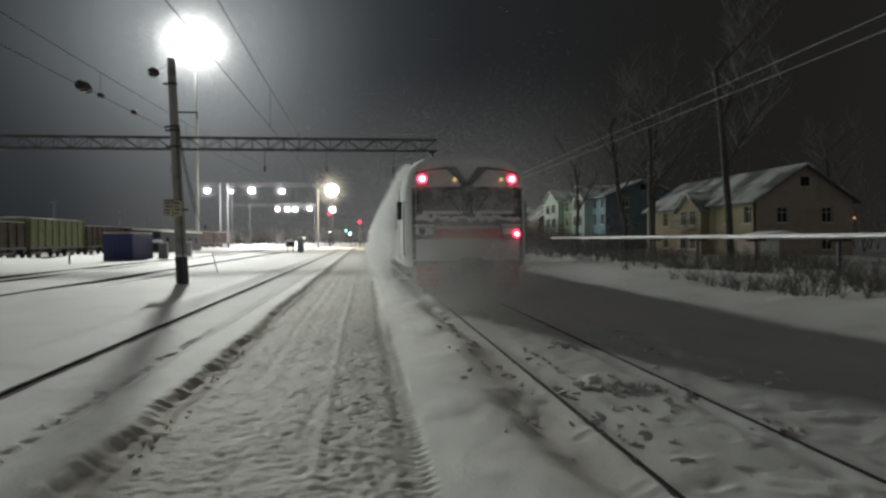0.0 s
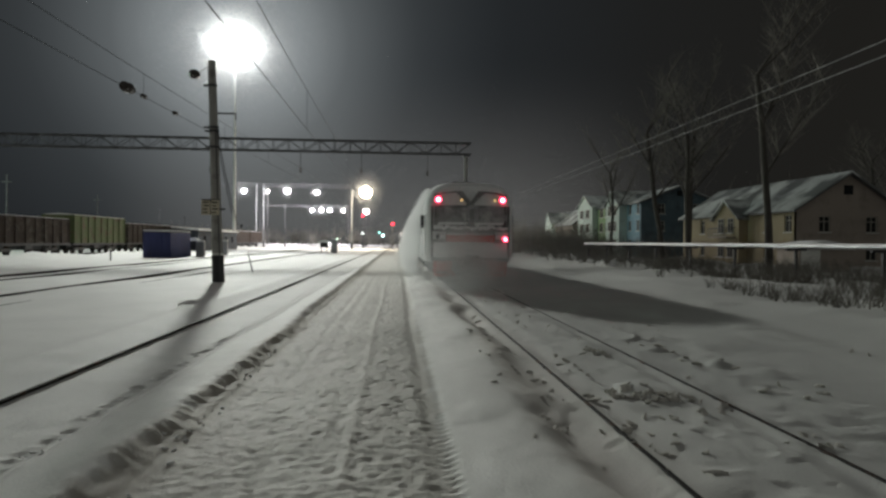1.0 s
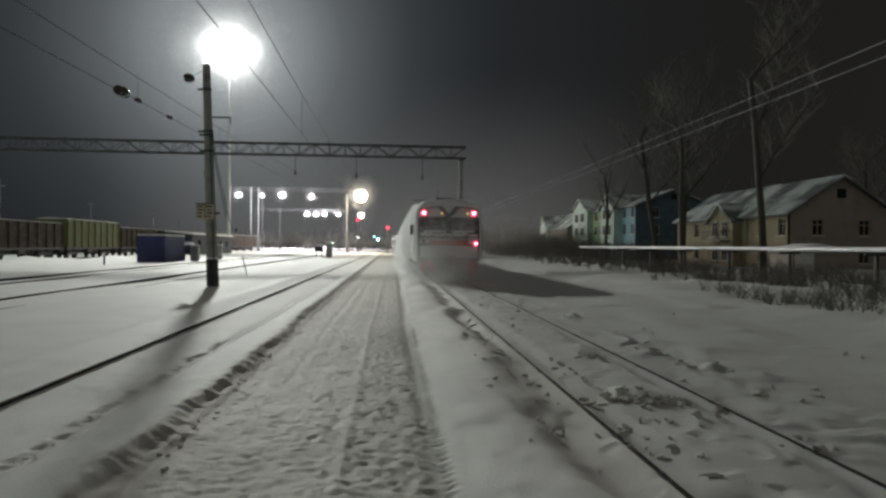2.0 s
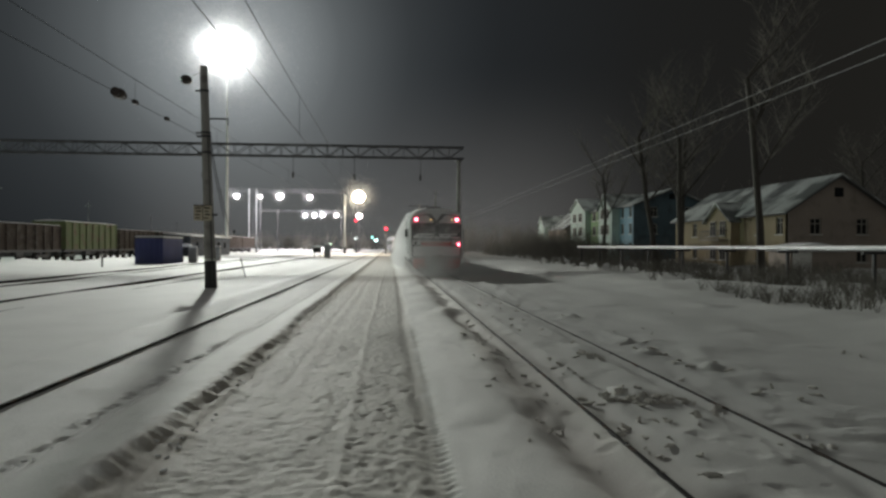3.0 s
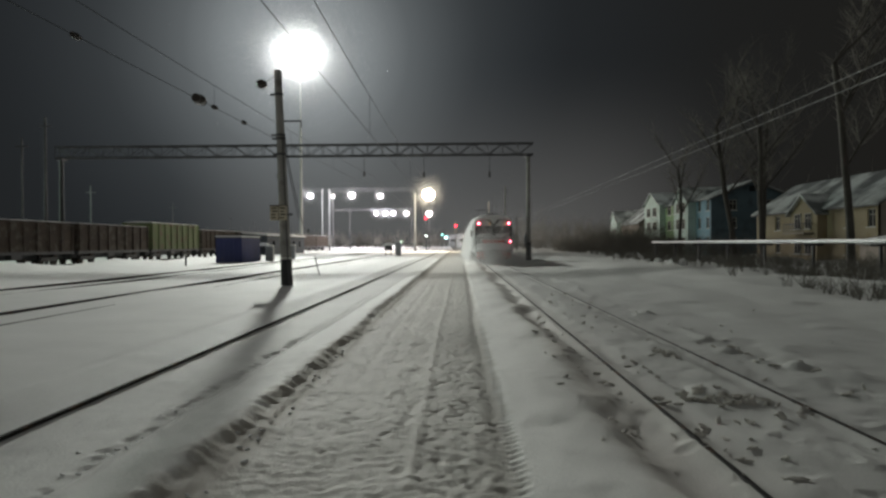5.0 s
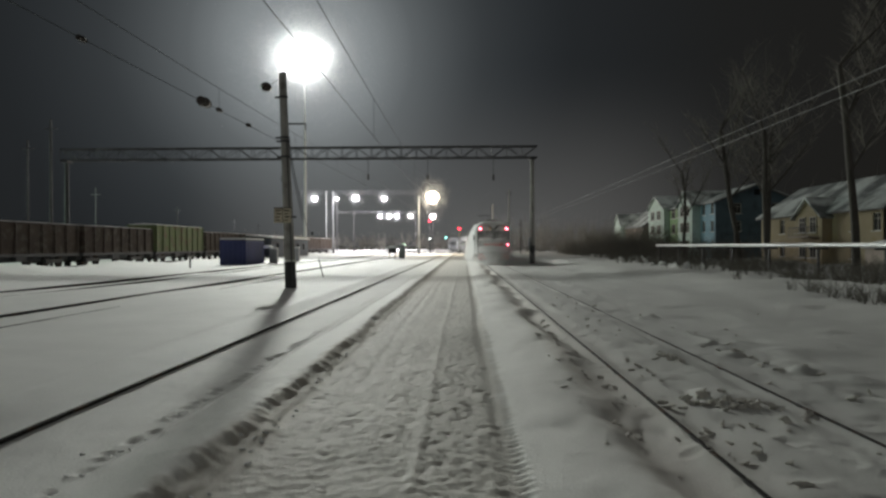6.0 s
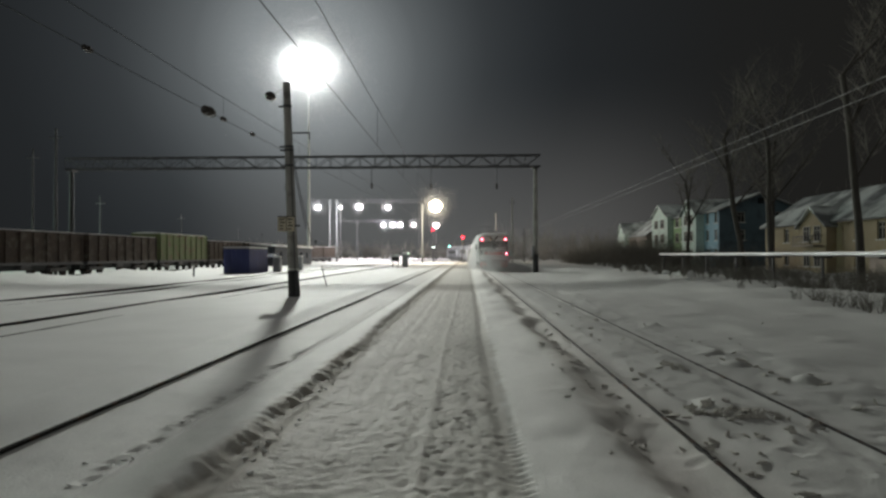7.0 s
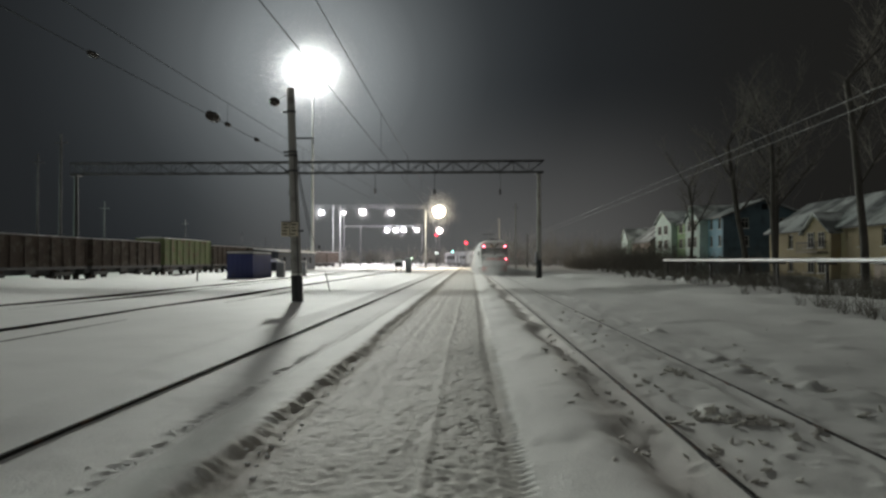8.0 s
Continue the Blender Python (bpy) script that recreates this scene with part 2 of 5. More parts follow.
FRAME = mat("window_frame_paint", (0.45, 0.43, 0.38), 0.7, grain=10, vary=0.15)
PLATE = mat("sign_plate", (0.62, 0.55, 0.42), 0.6, grain=12, vary=0.15, dirt=(0.3, 0.26, 0.2), dirt_at=0.63)
FLAKE = flake_mat("lamp_bloom_flake", 0.5)
HAZE = flake_mat("drifting_snow_dust", 0.65)


# ---- builders ----
class Shape:
    """Vertices and faces of one mesh."""

    def __init__(self):
        self.v, self.f = [], []

    def box(self, x0, x1, y0, y1, z0, z1):
        k = len(self.v)
        self.v += [(x, y, z) for z in (z0, z1) for x, y in ((x0, y0), (x1, y0), (x1, y1), (x0, y1))]
        self.f += [tuple(k + i for i in q) for q in ((3, 2, 1, 0), (4, 5, 6, 7), (0, 1, 5, 4), (1, 2, 6, 5), (2, 3, 7, 6), (3, 0, 4, 7))]
        return self

    def tube(self, p0, p1, r0, r1=None, n=8, caps=True):
        p0, p1 = Vector(p0), Vector(p1)
        r1 = r0 if r1 is None else r1
        d = (p1 - p0).normalized()
        a = d.cross(Vector((0, 0, 1)) if abs(d.z) < 0.9 else Vector((1, 0, 0))).normalized()
        b = d.cross(a)
        k = len(self.v)
        for p, r in ((p0, r0), (p1, r1)):
            for i in range(n):
                c = 2 * math.pi * i / n
                self.v.append(tuple(p + (a * math.cos(c) + b * math.sin(c)) * r))
        self.f += [(k + (i + 1) % n, k + i, k + n + i, k + n + (i + 1) % n) for i in range(n)]
        if caps:
            self.f += [tuple(k + i for i in range(n)), tuple(k + n + i for i in reversed(range(n)))]
        return self

    def path(self, pts, r, n=6):
        for p, q in zip(pts, pts[1:]):
            self.tube(p, q, r, r, n, False)
        return self

    def loft(self, rings, caps=True):
        k, n = len(self.v), len(rings[0])
        for ring in rings:
            self.v += [tuple(p) for p in ring]
        for j in range(len(rings) - 1):
            for i in range(n):
                a, b = k + j * n + i, k + j * n + (i + 1) % n
                self.f.append((a, b, b + n, a + n))
        if caps:
            self.f += [tuple(k + i for i in reversed(range(n))), tuple(k + (len(rings) - 1) * n + i for i in range(n))]
        return self

    def prism(self, pts, axis, lo, hi):
        """A flat outline pushed along an axis: x takes (y, z), y takes (x, z), z takes (x, y)."""
        def at(p, c):
            return {"x": (c, p[0], p[1]), "y": (p[0], c, p[1]), "z": (p[0], p[1], c)}[axis]
        return self.loft([[at(p, lo) for p in pts], [at(p, hi) for p in pts]])

    def ball(self, c, rx, ry, rz, n=12, m=8, rough=0.0):
        rings = []
        for j in range(1, m):
            a = math.pi * j / m
            ring = []
            for i in range(n):
                b = 2 * math.pi * i / n
                s = 1 + rough * random.uniform(-1, 1)
                ring.append((c[0] + rx * s * math.sin(a) * math.cos(b), c[1] + ry * s * math.sin(a) * math.sin(b), c[2] - rz * s * math.cos(a)))
            rings.append(ring)
        return self.loft(rings)


def meshed(name, shape, material, smooth=False, bevel=0.0, weld=False):
    me = bpy.data.meshes.new(name)
    me.from_pydata(shape.v, [], shape.f)
    bm = bmesh.new()
    bm.from_mesh(me)
    if weld:
        bmesh.ops.remove_doubles(bm, verts=bm.verts, dist=1e-4)
    bmesh.ops.recalc_face_normals(bm, faces=bm.faces)
    if bevel:
        sharp = [q for q in bm.edges if len(q.link_faces) == 2 and q.calc_face_angle(0) > 0.6]
        bmesh.ops.bevel(bm, geom=sharp, offset=bevel, segments=2, affect="EDGES", clamp_overlap=True)
    bm.to_mesh(me)
    bm.free()
    me.materials.append(material)
    if smooth:
        me.polygons.foreach_set("use_smooth", [True] * len(me.polygons))
    return me


def part(name, shape, material, parent, label="", smooth=False, bevel=0.0, weld=False):
    ob = new(name, meshed(name, shape, material, smooth, bevel, weld))
    ob.parent = parent
    return tagged(ob, label)


def thing(name, label, category, at=None, group="", kind=""):
    ob = new(name)
    ob.empty_display_size = 0.3
    if at is not None:
        ob.matrix_basis = at
    return tagged(ob, label, category, group, kind)


def solo(name, shape, material, label, category="", group="", kind="", at=None, smooth=False, bevel=0.0):
    ob = new(name, meshed(name, shape, material, smooth, bevel))
    if at is not None:
        ob.matrix_basis = at
    return tagged(ob, label, category, group, kind)


def flakes(name, centres, size, material, seed):
    """Loose triangles, one per flake, turned at random."""
    rng = np.random.default_rng(seed)
    n = len(centres)
    a, b = rng.normal(size=(n, 3)), rng.normal(size=(n, 3))
    a /= np.linalg.norm(a, axis=1)[:, None]
    b -= a * np.sum(a * b, axis=1)[:, None]
    b /= np.linalg.norm(b, axis=1)[:, None]
    s = np.broadcast_to(np.asarray(size, float), (n,))[:, None] * rng.uniform(0.6, 1.4, (n, 1))
    v = np.stack([centres + a * s, centres + (-0.5 * a + 0.87 * b) * s, centres + (-0.5 * a - 0.87 * b) * s], 1).reshape(-1, 3)
    me = bpy.data.meshes.new(name)
    me.vertices.add(3 * n)
    me.vertices.foreach_set("co", v.ravel())
    me.loops.add(3 * n)
    me.loops.foreach_set("vertex_index", np.arange(3 * n, dtype=np.int32))
    me.polygons.add(n)
    me.polygons.foreach_set("loop_start", np.arange(0, 3 * n, 3, dtype=np.int32))
    me.update(calc_edges=True)
    me.materials.append(material)
    return me


# ---- ground ----
NOISE = {}


def value_noise(x, y, seed):
    """Smooth noise in -1..1 on a unit grid."""
    if seed not in NOISE:
        NOISE[seed] = np.random.default_rng(seed).uniform(-1, 1, (256, 256))
    table = NOISE[seed]
    xi, yi = np.floor(x).astype(int), np.floor(y).astype(int)
    fx, fy = x - xi, y - yi
    fx, fy = fx * fx * (3 - 2 * fx), fy * fy * (3 - 2 * fy)
    g = lambda i, j: table[i % 256, j % 256]
    return (g(xi, yi) * (1 - fx) + g(xi + 1, yi) * fx) * (1 - fy) + (g(xi, yi + 1) * (1 - fx) + g(xi + 1, yi + 1) * fx) * fy


def step(x, a, b):
    t = np.clip((x - a) / (b - a), 0, 1)
    return t * t * (3 - 2 * t)


TRACKS = [(-3.36, 0.0), (2.82, 0.0), (-10.95, 0.0), (-17.2, 0.0), (-34.75, 0.0)]  # centre line and level of each track
GAUGE = 0.76


def snow_level(x, y):
    x, y = np.asarray(x, float), np.asarray(y, float)
    near = np.exp(-np.maximum(y - 6, 0) / 30)
    wob = 0.06 * value_noise(y * 0.3, y * 0 + 3, 1) + 0.03 * value_noise(y * 1.1, y * 0 + 7, 2) + 0.014 * value_noise(y * 3.7, y * 0 + 1, 5) + 0.010 * value_noise(y * 11, y * 0 + 1, 6)
    z = -0.035 + 0.02 * value_noise(x * 0.4, y * 0.25, 3) + 0.008 * value_noise(x * 2.2, y * 2.2, 4) + 0.004 * value_noise(x * 8, y * 5, 34) * near
    # cleared left track: snow lies lower between its rails
    z += -0.028 * (step(x, -4.13, -4.06) - step(x, -2.87, -2.82)) + 0.018 * np.exp(-((x + 2.80) / 0.035) ** 2)
    z += 0.085 * np.exp(-((x + 4.95) / 0.42) ** 2)
    # ridge ploughed up beside the path: a smooth slope on the track's side, a ragged broken face on the path's side
    rag = 0.040 * value_noise(y * 1.7, y * 0 + 5, 35) + 0.016 * value_noise(y * 6.1, y * 0 + 8, 36) + 0.01 * value_noise(y * 13, y * 0 + 8, 44)
    crest = -2.17 + wob + 0.6 * rag * near
    foot = crest + 0.19 + 0.07 * value_noise(y * 0.9, y * 0 + 6, 37) * near + rag * near
    z += (0.02 + 0.075 * step(x, -2.80, crest) * (1 + 0.2 * value_noise(x * 1.5, y * 1.3, 8) * near)) * step(x, -2.87, -2.80) * (1 - step(x, crest, foot))
    face = np.exp(-((x - 0.5 * (crest + foot)) / 0.13) ** 2) * near
    z += face * (0.012 * value_noise(x * 5, y * 4, 9) + 0.034 * value_noise(x * 11, y * 9, 38) * (0.6 + 0.4 * value_noise(y * 0.8, y * 0 + 2, 49)) - 0.003)
    z += 0.016 * step(value_noise(x * 5.5, y * 4.2, 39), 0.3, 0.7) * np.exp(-((x - foot - 0.08) / 0.10) ** 2) * near
    # trodden path with tyre tracks
    on = step(x, -1.98 + wob, -1.86 + wob) - step(x, 0.40, 0.92)
    lump = 0.3 * np.abs(value_noise(x * 8, y * 3.0, 11)) + 0.4 * np.abs(value_noise(x * 18, y * 7.0, 12)) + 0.6 * value_noise(x * 1.7, y * 0.5, 10)
    soft = 0.55 + 0.6 * (step(x, -0.40, -0.25) - step(x, 0.28, 0.42))
    z += on * (-0.032 + 0.0035 * lump * soft + 0.010 * value_noise(x * 1.1, y * 0.6, 13))
    for c, w, d in ((-0.42, 0.05, 0.009), (-1.05, 0.09, -0.007), (-1.35, 0.06, -0.006), (0.36, 0.10, -0.03)):
        c = c + 0.05 * value_noise(y * 0.2, y * 0 + c, 14)
        z += on * d * np.exp(-((x - c) / w) ** 2)
    z += -0.016 * np.exp(-((x - 0.45) / 0.055) ** 2) * (np.sin(y * 2 * math.pi / 0.13) > 0) * near
    # shoulder between the path and the right track, heaped and scoured by the trains
    heap = 1.32 + 0.16 * value_noise(y * 0.5, y * 0 + 9, 15) + 0.07 * value_noise(y * 1.9, y * 0 + 4, 16)
    z += 0.012 * (step(x, 0.47, 0.95) - step(x, 1.5, 1.8))
    lip = step(value_noise(x * 0.5 + 3, y * 0.75 + x * 0.9, 40), -0.15, 0.45)
    z += 0.10 * np.exp(-((x - heap) / np.where(x < heap, 0.45, 0.26)) ** 2) * (0.75 + 0.6 * value_noise(x * 0.8, y * 0.7, 17))
    z += -0.085 * lip * np.exp(-((x - heap - 0.36) / 0.20) ** 2) + 0.05 * (1 - lip) * np.exp(-((x - heap - 0.25) / 0.22) ** 2)
    z += 0.035 * step(value_noise(x * 4.2, y * 2.4, 18), 0.25, 0.65) * np.exp(-((x - 1.72) / 0.22) ** 2) * near
    # right track
    z += 0.03 * (step(x, 2.2, 2.5) - step(x, 3.2, 3.45)) + 0.03 * np.maximum(value_noise(x * 2.5, y * 1.7, 19), 0) * (step(x, 1.9, 2.3) - step(x, 4.4, 5.0)) * near
    z += 0.016 * (step(x, 1.8, 2.0) - step(x, 3.7, 4.0))
    # scuffed snow along the outer rail
    z += (0.10 * step(value_noise(x * 2.6, y * 1.5, 41), 0.2, 0.75) - 0.03 * value_noise(x * 6, y * 3.4, 42)) * np.exp(-((x - 4.45) / 0.42) ** 2) * (0.4 + 0.6 * step(value_noise(x * 0, y * 0.35, 43), -0.3, 0.5))
    # field and bank on the right
    z += 0.05 * value_noise(x * 0.9, y * 0.5, 20) * step(x, 3.9, 6) + 0.08 * step(x, 4.6, 7.5)
    z += (0.016 * value_noise(x * 1.9, y * 0.8, 26) + 0.009 * value_noise(x * 5, y * 2.4, 27) + 0.05 * step(value_noise(x * 1.4, y * 0.9, 29), 0.55, 0.95)) * step(x, 1.9, 2.3) * np.exp(-np.maximum(x - 14, 0) / 6)
    bank = 9.6 + 0.9 * value_noise(y * 0.13, y * 0 + 2, 21)
    z += 0.24 * step(x, bank - 1.2, bank + 0.9) * (0.8 + 0.4 * value_noise(x * 0.4, y * 0.3, 22))
    z += (0.06 * value_noise(x * 1.3, y * 0.6, 47) + 0.035 * value_noise(x * 2.9, y * 1.5, 48)) * (step(x, 7.6, 9.4) - 0.5 * step(x, 14, 18))
    z += 0.22 * value_noise(x * 0.35, y * 0.3, 23) * step(x, 10, 13) - 0.25 * step(x, 13, 19)
    # heaps before the goods wagons
    z += 0.55 * np.exp(-((x + 30.2) / 1.6) ** 2) * (0.55 + 0.6 * value_noise(x * 0.5, y * 0.22, 24)) * step(x, -34, -31)
    z += (0.16 * value_noise(x * 1.1, y * 0.55, 45) + 0.10 * value_noise(x * 2.3, y * 1.2, 46)) * np.exp(-((x + 29.8) / 2.2) ** 2)
    z -= 0.045 * (step(x, -12.9, -11.9) - step(x, -11.2, -10.0)) + 0.05 * (step(x, -19.2, -18.2) - step(x, -16.0, -15.0))
    z -= 0.12 * (step(x, -38, -36.5) - step(x, -32.8, -31.5))
    # low lumps everywhere beyond the tracks
    z += 0.05 * value_noise(x * 0.12, y * 0.12, 25) * step(-x, 5, 9)
    # rails stand clear of the snow
    for c, top in TRACKS:
        for r in (c - GAUGE, c + GAUGE):
            if r > -2.7 and r < -2.4:
                continue
            if c > 0:
                lie = np.exp(-((x - r) / 0.11) ** 2)
                z = z * (1 - lie) - 0.006 * lie
            z = np.minimum(z, np.where(np.abs(x - r) < 0.03, top - 0.007, 9.0))
    return z


def spread(fine_lo, fine_hi, d, far_lo, far_hi, grow):
    mid = list(np.arange(fine_lo, fine_hi, d))
    hi, lo, w = [mid[-1]], [mid[0]], d
    while hi[-1] < far_hi:
        w *= grow
        hi.append(hi[-1] + w)
    w = d
    while lo[-1] > far_lo:
        w *= grow
        lo.append(lo[-1] - w)
    return np.array(lo[:0:-1] + mid + hi[1:])


def build_ground():
    xs = spread(-4.25, 3.78, 0.026, -2600, 2600, 1.05)
    ys = spread(4.3, 14.0, 0.028, -600, 3500, 1.027)
    gx, gy = np.meshgrid(xs, ys, indexing="ij")
    gz = snow_level(gx, gy)
    rng = np.random.default_rng(88)

    def tread(cx, cy, long, wide, deep, turn, rim):
        """One footprint or scuff: a hollow with a raised lip at its near end."""
        i0, i1 = np.searchsorted(xs, (cx - 2 * long, cx + 2 * long))
        j0, j1 = np.searchsorted(ys, (cy - 2 * long, cy + 2 * long))
        u, v = gx[i0:i1, j0:j1] - cx, gy[i0:i1, j0:j1] - cy
        c, q = math.cos(turn), math.sin(turn)
        a, b = (u * c + v * q) / wide, (v * c - u * q) / long
        gz[i0:i1, j0:j1] += -deep * np.exp(-(a * a + b * b) ** 2) + rim * np.exp(-(a * a * 0.7 + (b + 1.1) ** 2 * 5))

    for lo, hi, count, deep in ((-1.80, -0.35, 4200, 0.0060), (-0.36, 0.36, 2400, 0.0090)):
        for _ in range(count):
            cy = 3.6 + 26.0 * rng.uniform() ** 1.35
            long = rng.uniform(0.032, 0.08)
            tread(rng.uniform(lo, hi), cy, long, long * rng.uniform(0.4, 0.8), deep * rng.uniform(0.4, 1.2), rng.normal(0, 0.5), deep * rng.uniform(0.2, 0.9))
    cy = 4.2
    while cy < 24:
        tread(-3.0 + rng.normal(0, 0.04), cy, rng.uniform(0.09, 0.14), rng.uniform(0.05, 0.07), rng.uniform(0.015, 0.035), rng.normal(0, 0.3), rng.uniform(0.01, 0.035))
        cy += rng.uniform(0.3, 0.62)
    for _ in range(420):
        long = rng.uniform(0.05, 0.15)
        tread(rng.uniform(1.9, 5.2), 4.0 + 22 * rng.uniform() ** 1.3, long, long * rng.uniform(0.4, 0.9), rng.uniform(0.004, 0.014), rng.normal(0, 0.9), rng.uniform(0.002, 0.012))
    for c, top in TRACKS[1:2]:
        for r in (c - GAUGE, c + GAUGE):
            gz = np.minimum(gz, np.where(np.abs(gx - r) < 0.03, top - 0.007, 9.0))
    nx, ny = gx.shape
    me = bpy.data.meshes.new("ground")
    me.vertices.add(nx * ny)
    me.vertices.foreach_set("co", np.stack([gx, gy, gz], -1).ravel())
    i = np.arange(nx * ny).reshape(nx, ny)
    q = np.stack([i[:-1, :-1], i[1:, :-1], i[1:, 1:], i[:-1, 1:]], -1).reshape(-1, 4)
    me.loops.add(q.size)
    me.loops.foreach_set("vertex_index", q.ravel().astype(np.int32))
    me.polygons.add(len(q))
    me.polygons.foreach_set("loop_start", np.arange(0, q.size, 4, dtype=np.int32))
    me.polygons.foreach_set("use_smooth", [True] * len(q))
    me.update(calc_edges=True)
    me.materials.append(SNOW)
    tagged(new("ground", me), "trodden and wind-blown snow over a railway yard at night", "snow ground", kind="structure")


build_ground()


def level(x, y):
    return float(snow_level(np.array([x]), np.array([y]))[0])


RAIL_OUTLINE = [(-0.075, -0.18), (0.075, -0.18), (0.075, -0.165), (0.012, -0.145), (0.012, -0.045), (0.028, -0.035), (0.028, -0.008),
                (0.022, 0.0), (-0.022, 0.0), (-0.028, -0.008), (-0.028, -0.035), (-0.012, -0.045), (-0.012, -0.145), (-0.075, -0.165)]


def bend(y):
    """How far the main tracks swing to the left beyond the straight."""
    return max(y - 132.0, 0.0) ** 2 / 580.0


def railway(centre, top, far):
    base = thing("railway_track", "snow-buried railway track with dark steel rails showing", "railway track", pose(centre, 0, top), "tracks of the yard", "structure")
    ys = [-40, 30, 60, 90, 132, *range(140, 260, 6)] if centre > -5 else [-40, far]
    for s in (-1, 1):
        drop = 0.07 if -5 < centre < 0 and s > 0 else 0.05 if centre < -5 and s > 0 else 0.0
        rings = [[(s * GAUGE + p - (bend(y) if centre > -5 else 0.0), y, q - drop) for p, q in RAIL_OUTLINE] for y in ys]
        part("rail", Shape().loft(rings), RAIL, base)


for c, top in TRACKS:
    railway(c, top, 420 if c > -20 else 260)


# ---- overhead line ----
def concrete_pole():
    base = thing("catenary_pole", "tapered concrete pole with black foot, cable and number plate", "utility pole", pose(-7.25, 28.1, level(-7.25, 28.1) - 0.1))
    lean = -0.34
    at = lambda z: lean * z / 9.1

    def ring(z, r, n=14):
        return [(at(z) + r * math.cos(2 * math.pi * i / n), r * math.sin(2 * math.pi * i / n), z) for i in range(n)]
    rad = lambda z: 0.235 - 0.009 * z
    part("shaft", Shape().loft([ring(z, rad(z)) for z in (1.28, 3, 5, 7, 9.1)]), CONCRETE, base, smooth=False)
    part("foot", Shape().loft([ring(z, rad(z) + 0.012) for z in (-0.4, 0.4, 1.2)]), BLACK, base, "black painted foot")
    part("band", Shape().loft([ring(z, rad(z) + 0.016) for z in (1.2, 1.28)]), WHITE, base, "white painted band")
    for z, w in ((8.05, 0.30), (6.35, 0.33), (6.2, 0.30), (5.55, 0.30)):
        part("clamp", Shape().loft([ring(z, rad(z) + 0.03), ring(z + 0.09, rad(z) + 0.03)]).box(at(z) - w - 0.05, at(z) - 0.1, -0.05, 0.05, z + 0.01, z + 0.08), STEEL, base)
    z = 6.95
    part("bracket", Shape().box(at(z) + 0.1, at(z) + 0.92, -0.03, 0.03, z, z + 0.06).box(at(z) + 0.88, at(z) + 0.92, -0.02, 0.02, z - 0.24, z), STEEL, base)
    for i, (x0, x1) in enumerate(((0.25, 1.05), (0.2, 0.82))):
        pts = [(at(6.4) + x0 + (x1 - x0) * (k / 10) ** 1.3, -0.25 - 0.02 * i, 6.3 - (3.9 - 0.5 * i) * k / 10) for k in range(11)]
        part("cable", Shape().path(pts, 0.016), WIRE, base)
    part("cable_clamp", Shape().ball((at(2.5) + 1.05, -0.25, 2.38), 0.05, 0.05, 0.09), STEEL, base)
    part("conduit", Shape().path([(at(k) + 0.13, -0.22, k) for k in (0.2, 2, 4, 6.3)], 0.025), STEEL, base)
    sign = part("number_plate", Shape().box(-0.60, 0.1, -0.40, -0.365, 2.82, 3.42), PLATE, base, "weathered cream plates with worn dark marks", bevel=0.01)
    rng = random.Random(4)
    for col in range(2):
        for row in range(4):
            x0 = -0.56 + col * 0.34
            part("marking", Shape().box(x0 + rng.uniform(0, 0.06), x0 + rng.uniform(0.2, 0.28), -0.404, -0.40, 2.90 + row * 0.13, 2.94 + row * 0.13 + rng.uniform(0, 0.03)), BLACK, sign)
    part("plate_frame", Shape().box(-0.255, -0.225, -0.41, -0.36, 2.80, 3.45).box(-0.62, 0.12, -0.38, -0.34, 3.42, 3.46).box(0.05, 0.32, -0.34, -0.3, 3.02, 3.1), STEEL, base)
    return base


concrete_pole()


